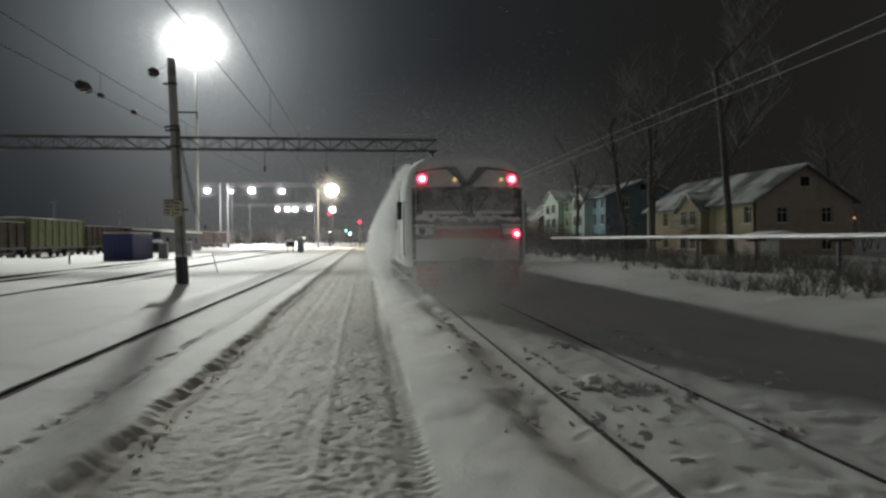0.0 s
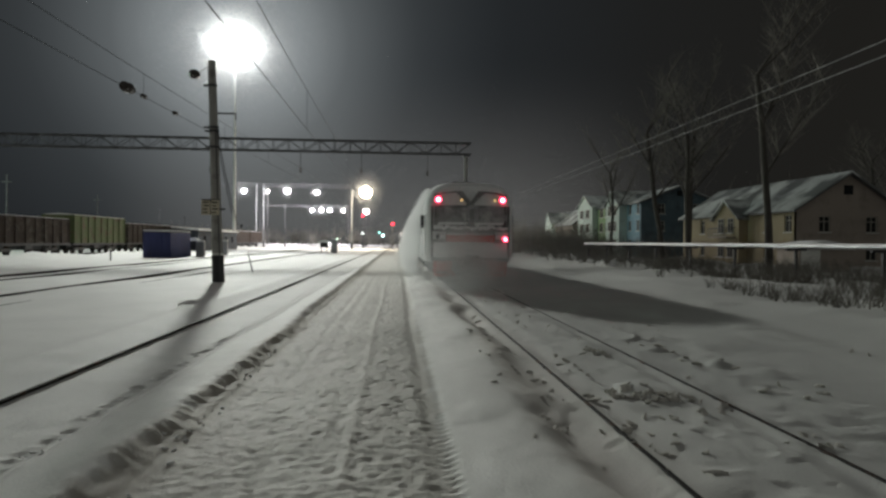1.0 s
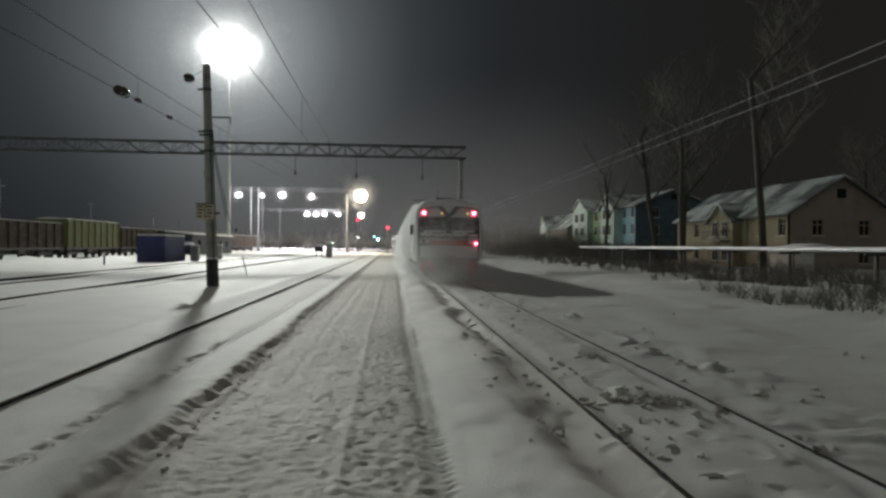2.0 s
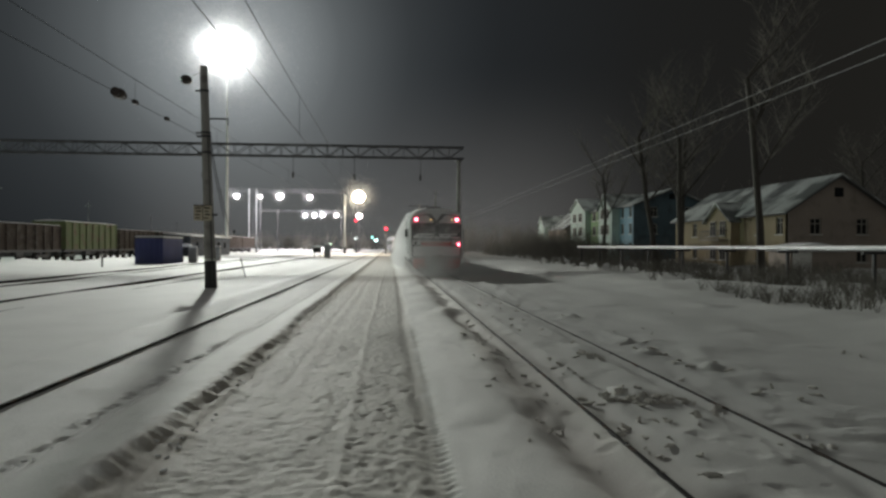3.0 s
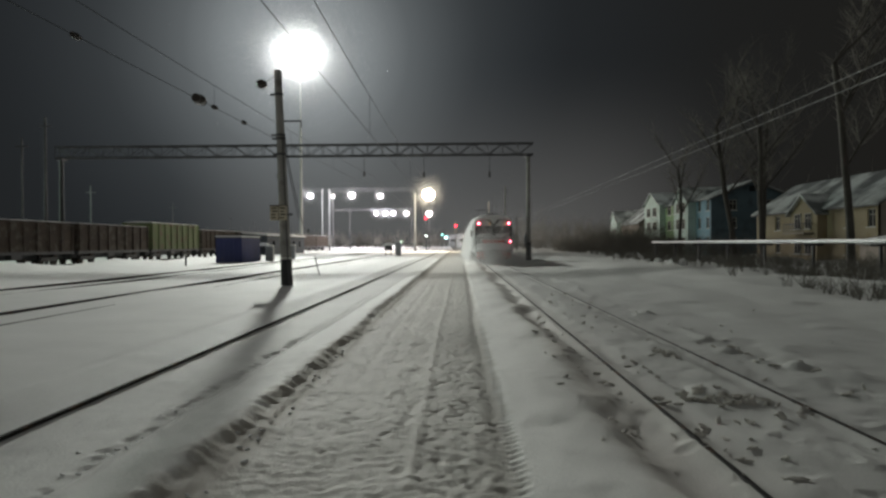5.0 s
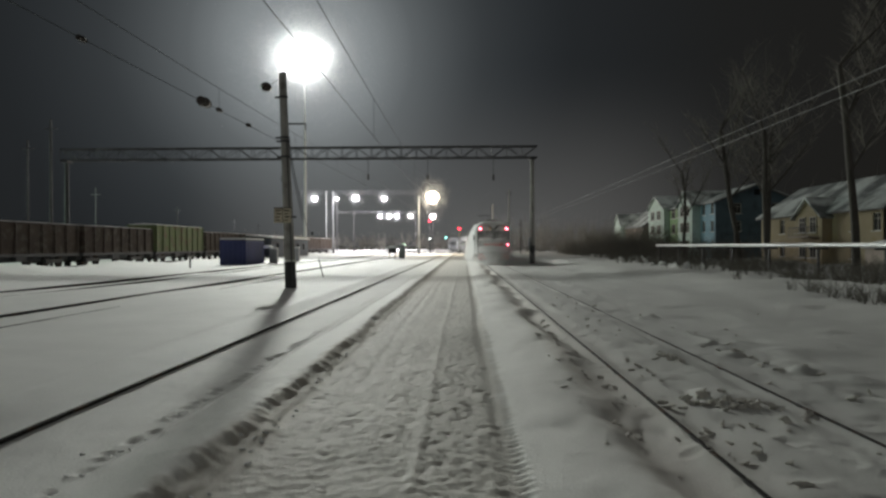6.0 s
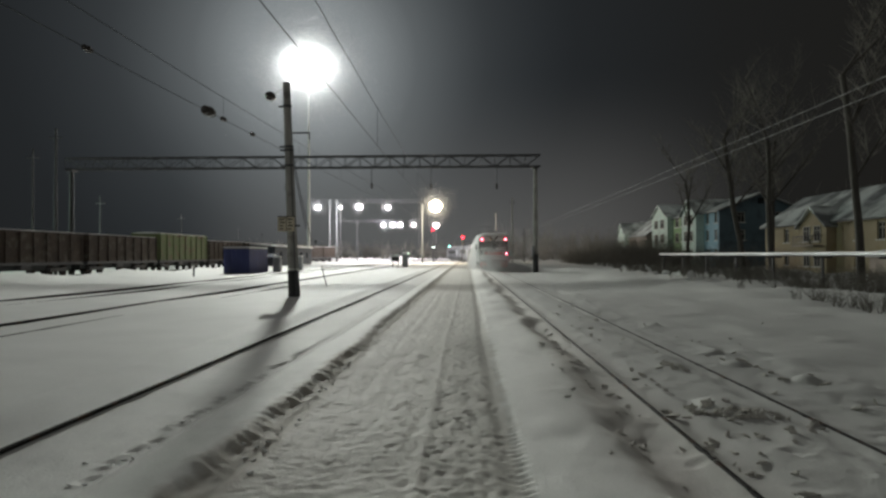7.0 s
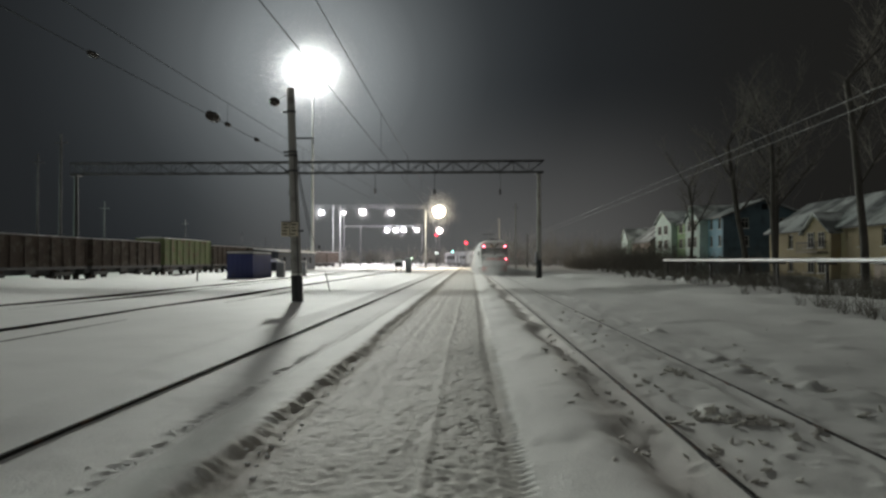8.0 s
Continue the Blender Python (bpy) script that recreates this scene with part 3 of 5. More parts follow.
def portal():
    """The steel portal that carries the wires over all the tracks."""
    y = 63.5
    base = thing("catenary_portal", "long lattice steel catenary portal on two posts", "gantry", pose(0, y, 0))
    x0, x1, lo, hi, half = -38.4, 6.9, 10.0, 11.05, 0.4
    for s in (-1, 1):
        for z in (lo, hi):
            part("chord", Shape().box(x0, x1, s * half - 0.05, s * half + 0.05, z - 0.06, z + 0.06), STEEL, base)
    n = 32
    for i in range(n):
        a, b = x0 + (x1 - x0) * i / n, x0 + (x1 - x0) * (i + 1) / n
        for side in (-half, half):
            p, q = ((a, side, lo), (b, side, hi)) if i % 2 else ((a, side, hi), (b, side, lo))
            part("brace", Shape().tube(p, q, 0.035, n=5), STEEL, base)
            part("strut", Shape().tube((a, side, lo), (a, side, hi), 0.03, n=5), STEEL, base)
        for z in (lo, hi):
            part("lacing", Shape().tube((a, -half, z), (b, half, z), 0.03, n=5), STEEL, base)
    for x in (6.45, x0 + 0.4):
        # left post is coloured black to stay dim, the right one is concrete
        post = part("post", Shape().tube((x, 0, -0.6), (x, 0, 10.0), 0.25, 0.17, 12), CONCRETE if x > 0 else BLACK, base, smooth=False)
        part("post_foot", Shape().tube((x, 0, -0.3), (x, 0, 1.75), 0.275, 0.262, 12), BLACK, post, "black painted foot")
        part("post_cap", Shape().box(x - 0.3, x + 0.3, -0.5, 0.5, 9.8, 10.0), STEEL, post)
    part("cable_box", Shape().box(6.05, 6.25, -0.3, 0.1, 1.5, 2.5), GALV, base, bevel=0.02)
    # hangers down to the wires
    for x, z in ((-3.36, 7.9), (2.82, 7.9), (-9.0, 8.0), (-17.2, 7.9)):
        part("hanger", Shape().tube((x, 0, z), (x, 0, lo), 0.03, n=5), STEEL, base)
        part("insulator", Shape().tube((x, 0, z), (x, 0, z + 0.15), 0.1).tube((x, 0, z + 0.2), (x, 0, z + 0.32), 0.12).tube((x, 0, z + 0.37), (x, 0, z + 0.5), 0.1), GLASS_INS, base)


portal()


def sagging(a, b, sag, n=24):
    a, b = Vector(a), Vector(b)
    return [tuple(a.lerp(b, k / n) - Vector((0, 0, sag * 4 * (k / n) * (1 - k / n)))) for k in range(n + 1)]


def catenary(x, contact, carrier, sag, x_far=None):
    x_far = x if x_far is None else x_far
    base = thing("overhead_line", "contact wire hung from a carrier wire on droppers", "overhead wire", None, "overhead wires")
    top = sagging((x, -6, carrier + 0.1), (x_far, 63.5, carrier), sag, 40)
    low = sagging((x, -6, contact), (x_far, 63.5, contact), 0.12, 40)
    part("carrier_wire", Shape().path(top, 0.011, 5), WIRE, base)
    part("contact_wire", Shape().path(low, 0.011, 5), WIRE, base)
    part("far_wire", Shape().path(sagging((x_far, 63.5, carrier), (x_far, 130, carrier), sag, 16), 0.014, 5), WIRE, base)
    for k in range(18, 40, 6):
        part("dropper", Shape().tube(top[k], low[k], 0.007, n=5), WIRE, base)
    return base


catenary(-3.36, 5.95, 7.9, 0.7)
line = catenary(-10.1, 7.0, 8.15, 0.5, -8.2)
for y, r in ((23.9, 0.23), (25.3, 0.11), (28.5, 0.11), (16.5, 0.10)):
    x = -10.1 + 1.9 * (y + 6) / 69.5
    z = 6.89
    s = Shape().ball((x, y, z), r, r * 1.25, r * 0.8)
    for d in (-0.5, -0.25, 0.25, 0.5):
        s.tube((x, y + d * r * 2.6 - 0.03, z), (x, y + d * r * 2.6 + 0.03, z), r * 0.7, n=10)
    part("insulator", s, GLASS_INS, line)
lampy = Shape().ball((-8.6, 29.2, 8.68), 0.24, 0.32, 0.2)
part("insulator", lampy.tube((-8.6, 29.2, 8.68), (-7.5, 28.2, 8.9), 0.012, n=5), GLASS_INS, line)

side = thing("power_line", "pair of pale wires running beside the railway", "overhead wire")
for k, (x, z) in enumerate(((11.0, 6.35), (11.0, 6.0))):
    part("wire", Shape().path(sagging((x, -10, z + 0.2), (x, 130, z - 0.2), 0.15, 40), 0.011, 5), BRIGHT_WIRE, side)
for y in (-10.0, 130.0):
    p = thing("line_pole", "plain wooden pole of the wires beside the railway", "utility pole", pose(11, y, 0), "line poles")
    part("shaft", Shape().tube((0, 0, -0.6), (0, 0, 6.8), 0.14, 0.1, 10), BARK, p)
    part("crossarm", Shape().box(-0.5, 0.5, -0.05, 0.05, 5.75, 5.87), STEEL, p)


# ---- lights of the yard ----
def light_mast():
    base = thing("light_mast", "very tall pale steel mast with a crown of white floodlights", "light mast", pose(MAST.x, MAST.y, 0))
    part("tube", Shape().tube((0, 0, -0.5), (0, 0, 13), 0.36, 0.30, 14).tube((0, 0, 13), (0, 0, 27), 0.29, 0.24, 14).tube((0, 0, 27), (0, 0, MAST_TOP), 0.23, 0.15, 14), MAST_PAINT, base, smooth=False)
    part("base_plinth", Shape().tube((0, 0, -0.5), (0, 0, 0.5), 0.9, 0.8, 12), CONCRETE, base)
    hoop = [(2.3 * math.cos(math.pi * k / 12), 2.3 * math.sin(math.pi * k / 12), MAST_TOP + 0.5) for k in range(25)]
    ring = part("crown_ring", Shape().path(hoop, 0.07).tube((-2.3, 0, MAST_TOP + 0.5), (2.3, 0, MAST_TOP + 0.5), 0.05, n=6).tube((0, -2.3, MAST_TOP + 0.5), (0, 2.3, MAST_TOP + 0.5), 0.05, n=6), STEEL, base)
    white = glow("floodlight_lens", (0.97, 1.0, 0.98), 400.0)
    for i in range(12):
        a = 2 * math.pi * i / 12
        c, s = math.cos(a), math.sin(a)
        p = Vector((2.3 * c, 2.3 * s, MAST_TOP + 0.35))
        out = Vector((c, s, -0.7)).normalized()
        part("floodlight", Shape().tube(p, p + out * 0.35, 0.25, 0.45, 12), STEEL, ring)
        part("lens", Shape().tube(p + out * 0.352, p + out * 0.37, 0.43, 0.43, 12), white, ring, "glowing white lens")


light_mast()


def halo(name, at, reach, count, size, seed):
    """Flakes added round a lamp to form its glow and bloom, denser close to it."""
    rng = np.random.default_rng(seed)
    d = rng.normal(size=(count, 3))
    d /= np.linalg.norm(d, axis=1)[:, None]
    r = 0.3 + reach * np.abs(rng.normal(size=count))
    return tagged(new(name, flakes(name, d * r[:, None] + np.array(at), size, FLAKE, seed + 1)), "flakes added round a floodlight to form its bloom", "falling snow", kind="stuff")


# flakes added only to give the mast and yard lamps their bloom
halo("bloom_flakes", (MAST.x, MAST.y, MAST_TOP - 0.5), 7.0, 170000, 0.046, 31)
for fx, fy, fz, fr, fw, fc in FAR_LIGHTS[:10]:
    halo("bloom_flakes", (fx, fy - fr - 0.6, fz), 1.5 * fr, 9000 if fr > 1.1 else 2200, 0.045, int(fy + fx * 7) + 900)


def floodlight(base, x, y, z, r, colour):
    """Lit floodlight hung at x, y, z of its carrier."""
    head = part("floodlight", Shape().tube((x, y, z + r * 0.7), (x, y, z + r * 0.7 + 0.22), r * 0.8, r * 0.4, 12), STEEL, base)
    part("lens", Shape().ball((x, y, z), r, r * 0.5, r, 16, 12), glow("yard_light_lens", colour, 9.0), head, "glowing lens", smooth=True)


def lamp_gantry(y, x0, x1, height, posts, lights):
    """Light cross-beam over the far tracks that carries a row of floodlights."""
    base = thing("lamp_gantry", "thin steel gantry over the tracks carrying lit floodlights", "gantry", pose(0, y, 0), "lamp gantries")
    for z in (height, height + 0.7):
        part("chord", Shape().box(x0, x1, -0.04, 0.04, z - 0.03, z + 0.03), STEEL, base)
    n = int((x1 - x0) / 1.6)
    for k in range(n):
        a, b = x0 + (x1 - x0) * k / n, x0 + (x1 - x0) * (k + 1) / n
        part("brace", Shape().tube((a, 0, height + 0.7 * (k % 2)), (b, 0, height + 0.7 * (1 - k % 2)), 0.022, n=4), STEEL, base)
    for x, r, m in posts:
        post = part("post", Shape().tube((x, 0, -0.5), (x, 0, height + 0.7), r, r * 0.75, 10), m, base)
        part("post_foot", Shape().tube((x, 0, -0.5), (x, 0, 1.2), r * 1.4, r * 1.4, 10), BLACK, post, "black painted foot")
    for fx, fy, fz, fr, fw, fc in lights:
        part("hanger", Shape().tube((fx, 0, height), (fx, fy - y, fz + fr), 0.025, n=5), STEEL, base)
        floodlight(base, fx, fy - y, fz, fr, fc)


# black on the thin posts keeps them dim beside their own lamps
lamp_gantry(170.0, -46.0, -8.0, 15.0, [(-34.8, 0.14, GALV), (-33.0, 0.14, GALV), (-45.6, 0.08, BLACK), (-8.3, 0.06, BLACK)], FAR_LIGHTS[:3])
lamp_gantry(300.0, -60.0, -21.0, 16.6, [(-59.6, 0.09, BLACK), (-21.4, 0.08, BLACK)], FAR_LIGHTS[4:8])


def yard_light(x, y, z, r, colour, post):
    base = thing("yard_light", "lit floodlight on a slim steel post", "street lamp", pose(x, y, 0), "floodlights of the yard")
    part("post", Shape().tube((post, 0.3, -0.4), (post, 0.3, z + 0.4), 0.16, 0.11, 10), GALV if abs(post) > 1 else STEEL, base)
    part("arm", Shape().path([(post, 0.3, z - 1.6), (post * 0.85, 0.3, z - 0.2), (post * 0.5, 0.2, z + r * 0.6), (0, 0, z + r * 0.8)], 0.05), STEEL, base)
    part("post_foot", Shape().tube((post, 0.3, -0.4), (post, 0.3, 1.2), 0.22, 0.22, 10), BLACK, base)
    floodlight(base, 0, 0, z, r, colour)


for i in (3, 8, 9, 10, 11, 12, 13):
    fx, fy, fz, fr, fw, fc = FAR_LIGHTS[i]
    yard_light(fx, fy, fz, fr, fc, -3.0 if i == 8 else 0.02)


def signal(x, y, z, label, lens_r, red=True):
    base = thing("railway_signal", label, "railway signal", pose(x, y, 0), "signals")
    part("post", Shape().tube((0, 0, -0.4), (0, 0, z + 0.9), 0.10, n=8), STEEL, base)
    part("head", Shape().box(-0.32, 0.32, -0.05, 0.25, z - 1.5, z + 0.75), BLACK, base, bevel=0.05)
    part("lens", Shape().ball((0, -0.2, z), lens_r, 0.15, lens_r), RED_SIGNAL if red else GLASS_DARK, base, "lit red lens", smooth=True)
    part("visor", Shape().tube((0, -0.05, z + lens_r * 0.8), (0, -0.45, z + lens_r * 0.8), lens_r * 0.4, n=8), BLACK, base)
    part("ladder", Shape().box(-0.25, -0.21, 0.2, 0.24, 0, z).box(0.21, 0.25, 0.2, 0.24, 0, z), STEEL, base)


signal(-8.6, 172.0, 8.2, "tall signal beside the track showing red", 0.32)
signal(-0.9, 150.0, 5.6, "signal beside the track showing red", 0.30)


# ---- yard furniture ----
def wall(length, height, holes, thick=0.35, gable=0.0, z0=-0.5):
    """Upright wall along x from 0, outer face at y = 0, with openings (x0, x1, za, zb) going through it."""
    s = Shape()
    xs = sorted({0.0, length, *[h[0] for h in holes], *[h[1] for h in holes]})
    zs = sorted({z0, height, *[h[2] for h in holes], *[h[3] for h in holes]})
    for a, b in zip(xs, xs[1:]):
        for c, d in zip(zs, zs[1:]):
            if not any(h[0] < (a + b) / 2 < h[1] and h[2] < (c + d) / 2 < h[3] for h in holes):
                s.box(a, b, 0, thick, c, d)
    if gable:
        s.prism([(0, height), (length, height), (length / 2, height + gable)], "y", 0, thick)
    return s


def hut():
    h, x0, x1, y0, y1 = 2.45, -2.55, 0.0, 0.0, 6.0
    base = thing("blue_hut", "blue sheet-steel hut with a snow-covered flat roof", "hut", pose(-21.2, 65.0, level(-21, 66) - 0.05))
    part("wall_front", Shape().box(x0, x1, y0, y0 + 0.1, 0, h), BLUE_HUT, base)
    part("wall_back", Shape().box(x0, x1, y1 - 0.1, y1, 0, h), BLUE_HUT, base)
    for x in (x0, x1 - 0.1):
        part("wall_side", Shape().box(x, x + 0.1, y0 + 0.1, y1 - 0.1, 0, h), BLUE_HUT, base)
    for k in range(12):
        part("rib", Shape().box(x1, x1 + 0.03, 0.3 + k * 0.48, 0.36 + k * 0.48, 0.1, h - 0.1), BLUE_HUT, base)
    for k in range(5):
        part("rib", Shape().box(x0 + 0.25 + k * 0.48, x0 + 0.31 + k * 0.48, -0.03, 0, 0.1, h - 0.1), BLUE_HUT, base)
    part("roof", Shape().box(x0 - 0.08, x1 + 0.1, y0 - 0.1, y1 + 0.08, h, h + 0.08), STEEL, base)
    part("roof_snow", Shape().box(x0 - 0.05, x1 + 0.07, y0 - 0.06, y1 + 0.05, h + 0.08, h + 0.24), SNOW_CAP, base, "settled snow", bevel=0.07)
    part("skid", Shape().box(x0, x1, y0 + 0.2, y0 + 0.5, -0.15, 0), STEEL, base)


hut()


def depot():
    """Long low building between the hut and the wagons."""
    base = thing("low_depot", "long low dark depot building under a bluish snowy roof", "building", pose(-32.2, 100.0, 0.0))
    part("wall_front", wall(24.0, 2.9, [(3 + 4.2 * k, 4.4 + 4.2 * k, 1.2, 2.2) for k in range(5)], 0.25), BLUE_DARK, base, weld=True).matrix_local = Matrix.Translation((3.4, 0.0, 0)) @ Matrix.Rotation(radians(90), 4, "Z")
    for k in range(5):
        part("pane", Shape().box(3.26, 3.28, 3 + 4.2 * k, 4.4 + 4.2 * k, 1.2, 2.2), GLASS_DARK, base)
    part("wall_end", Shape().box(0.0, 3.14, -0.25, 0.0, -0.5, 2.9), BLUE_DARK, base)
    part("wall_back", Shape().box(0.0, 0.25, 0.004, 24.0, -0.5, 2.9), BLUE_DARK, base)
    part("roof", Shape().prism([(-0.3, 2.9), (3.7, 2.9), (3.7, 3.0), (-0.3, 3.35)], "y", -0.5, 24.3), ROOF, base)
    part("roof_snow", Shape().prism([(-0.28, 3.355), (3.68, 3.005), (3.64, 3.17), (-0.26, 3.5)], "y", -0.46, 24.26), SNOW_CAP, base, "settled snow")


depot()


def cabinet(x, y, w, h, label):
    base = thing("relay_cabinet", label, "trackside cabinet", pose(x, y, level(x, y) - 0.05), "trackside cabinets")
    part("body", Shape().box(-w / 2, w / 2, -0.3, 0.3, 0.15, h), GALV, base, bevel=0.02)
    part("plinth", Shape().box(-w / 2 + 0.05, w / 2 - 0.05, -0.25, 0.25, -0.2, 0.15), CONCRETE, base)
    part("door", Shape().box(-w / 2 + 0.06, w / 2 - 0.06, -0.325, -0.3, 0.25, h - 0.1), GALV, base)
    part("snow_cap", Shape().box(-w / 2 - 0.03, w / 2 + 0.03, -0.33, 0.33, h, h + 0.14), SNOW_CAP, base, "settled snow", bevel=0.06)


cabinet(-20.0, 70.5, 0.8, 1.55, "grey steel relay cabinet capped with snow")
cabinet(-19.5, 78.0, 0.7, 1.6, "grey steel relay cabinet capped with snow")
cabinet(-8.9, 97.0, 0.85, 2.0, "grey steel relay cabinet beside the track")


def dwarf(x, y, h, w):
    base = thing("trackside_box", "round-topped trackside box on legs, capped with snow", "trackside box", pose(x, y, level(x, y) - 0.05), "trackside boxes")
    for s in (-1, 1):
        part("leg", Shape().box(s * w * 0.35 - 0.05, s * w * 0.35 + 0.05, -0.05, 0.05, -0.2, h * 0.6), STEEL, base)
    part("body", Shape().box(-w / 2, w / 2, -0.3, 0.3, h * 0.55, h), BLACK, base, bevel=0.05)
    pts = [(w * 0.62 * math.cos(a), h + 0.35 * math.sin(a)) for a in [math.pi * k / 8 for k in range(9)]]
    part("snow_cap", Shape().prism(pts, "y", -0.36, 0.36), SNOW_CAP, base, "thick rounded snow cap", bevel=0.04)


dwarf(-21.3, 72.5, 1.6, 1.0)
dwarf(-10.3, 97.0, 1.55, 1.1)


def marker(x, y, h, label, tilt=0.0):
    base = thing("marker_post", label, "post", pose(x, y, level(x, y) - 0.1, 0, tilt, 0), "marker posts")
    part("shaft", Shape().tube((0, 0, -0.2), (0, 0, h), 0.07 if not tilt else 0.03, n=8), STEEL, base)
    part("tip", Shape().tube((0, 0, h), (0, 0, h + 0.12), 0.085 if not tilt else 0.032, n=8), WHITE, base)


marker(-23.0, 56.0, 0.9, "short dark marker post in the snow")
marker(-7.85, 37.6, 1.15, "thin bent rod sticking out of the snow", -14)


def plain_pole(x, y, h, r, material, label):
    base = thing("line_pole", label, "utility pole", pose(x, y, level(x, y)), "distant poles")
    part("shaft", Shape().tube((0, 0, -0.5), (0, 0, h), r, r * 0.65, 10), material, base)
    part("arm", Shape().box(-0.6, 0.6, -0.05, 0.05, h - 0.9, h - 0.8), STEEL, base)


for x, y, h, r in ((8.4, 125, 12.2, 0.3), (6.9, 160, 11.5, 0.3), (-46.0, 83, 9.2, 0.22), (-52.0, 121, 9.3, 0.22), (-60.0, 175, 9.2, 0.25), (-66.0, 215, 9.2, 0.25),
                   (-28.6, 175, 11.0, 0.22), (-38.0, 61.0, 13.5, 0.4), (-41.5, 63.0, 12.0, 0.3)):
    # poles far left take dark steel so they stay dim
    plain_pole(x, y, h, r * (0.42 if x < -30 else 0.6), STEEL if x < -20 else CONCRETE, "plain concrete pole standing in the snow")


# ---- goods wagons ----
def gondola(y, material, label, heap, hi=3.5):
    """High-sided open wagon, 13.9 m over couplers; its near side faces the camera's side of the yard."""
    base = thing("goods_wagon", label, "freight wagon", pose(-34.75, y, 0), "goods train")
    L, w, lo = 13.0, 1.55, 1.2
    body = part("body", Shape().box(-w, -w + 0.08, 0, L, lo, hi).box(w - 0.08, w, 0, L, lo, hi).box(-w + 0.08, w - 0.08, 0, 0.08, lo, hi).box(-w + 0.08, w - 0.08, L - 0.08, L, lo, hi)
                .box(-w + 0.08, w - 0.08, 0.08, L - 0.08, lo, lo + 0.1), material, base)
    part("top_rail", Shape().box(w - 0.06, w + 0.07, -0.05, L + 0.05, hi, hi + 0.11).box(-w - 0.07, -w + 0.06, -0.05, L + 0.05, hi, hi + 0.11)
         .box(-w + 0.06, w - 0.06, -0.05, 0.08, hi, hi + 0.11).box(-w + 0.06, w - 0.06, L - 0.08, L + 0.05, hi, hi + 0.11), material, base)
    part("centre_sill", Shape().box(-0.75, 0.75, 0.2, L - 0.2, 0.55, lo - 0.22), BLACK, base)
    part("sill", Shape().box(-w - 0.05, w + 0.05, -0.1, L + 0.1, lo - 0.22, lo), STEEL, base)
    for k in range(9):
        yy = 0.02 + (L - 0.16) * k / 8
        part("stake", Shape().box(w, w + 0.11, yy, yy + 0.12, lo, hi), material, body)
    for k in range(4):
        part("end_rib", Shape().box(-w + 0.1, w - 0.1, -0.09, 0, lo + 0.3 + k * 0.55, lo + 0.42 + k * 0.55), material, body)
    load = Shape()
    pts = [(-w + 0.08, hi - 0.15), (w - 0.08, hi - 0.15), (w + 0.04, hi + 0.16), (w * 0.5, hi + 0.18 + heap), (0, hi + 0.22 + heap), (-w * 0.5, hi + 0.18 + heap), (-w - 0.04, hi + 0.16)]
    load.prism(pts, "y", 0.09, L - 0.09)
    part("snow_load", load, SNOW_CAP, base, "snow heaped along the top", bevel=0.05)
    for by in (2.4, L - 2.4):
        bogie = part("bogie", Shape().box(0.85, 1.05, by - 1.2, by + 1.2, 0.42, 0.72).box(-1.05, -0.85, by - 1.2, by + 1.2, 0.42, 0.72).box(-0.85, 0.85, by - 0.25, by + 0.25, 0.4, 0.9), STEEL, base, bevel=0.04)
        for wy in (by - 0.92, by + 0.92):
            for s in (-1, 1):
                part("wheel", Shape().tube((s * 0.70, wy, 0.475), (s * 0.84, wy, 0.475), 0.475, n=18), RAIL, bogie)
            part("axle", Shape().tube((-0.7, wy, 0.475), (0.7, wy, 0.475), 0.08, n=8), RAIL, bogie)
    for yy in (-0.46, L):
        part("coupler", Shape().box(-0.16, 0.16, yy, yy + 0.46, 0.92, 1.2), STEEL, base, bevel=0.03)
    part("brake_gear", Shape().box(0.6, 1.2, L / 2 - 0.9, L / 2 + 0.3, 0.6, 0.98), STEEL, base)


for k in range(10):
    y = 57.9 + 13.92 * (k - 2)
    green = k == 3
    gondola(y, GREEN_WAGON if green or k == 7 else BROWN_WAGON, ("olive green" if green or k == 7 else "rusty brown") + " open goods wagon heaped with snow", 0.05 if k == 3 else 0.02, 4.0 if k == 3 else 3.5)


# ---- houses behind the line ----
def window(parent, x0, x1, z0, z1, m):
    """Window in an opening of the wall: frame, cross bars, pane and sill; m is the wall's pose on the house."""
    t = 0.07
    f = Shape().box(x0, x0 + t, 0.10, 0.18, z0, z1).box(x1 - t, x1, 0.10, 0.18, z0, z1).box(x0 + t, x1 - t, 0.10, 0.18, z0, z0 + t).box(x0 + t, x1 - t, 0.10, 0.18, z1 - t, z1)
    w = part("window", f, FRAME, parent)
    w.matrix_local = m
    c = (x0 + x1) / 2
    part("mullion", Shape().box(c - 0.03, c + 0.03, 0.11, 0.17, z0 + t, z1 - t).box(x0 + t, x1 - t, 0.115, 0.165, z1 - 0.5, z1 - 0.44), FRAME, w)
    part("pane", Shape().box(x0 + t, x1 - t, 0.135, 0.145, z0 + t, z1 - t), HOUSE_GLASS, w)
    part("sill", Shape().box(x0 - 0.08, x1 + 0.08, -0.10, 0.12, z0 - 0.06, z0), WHITE, w)


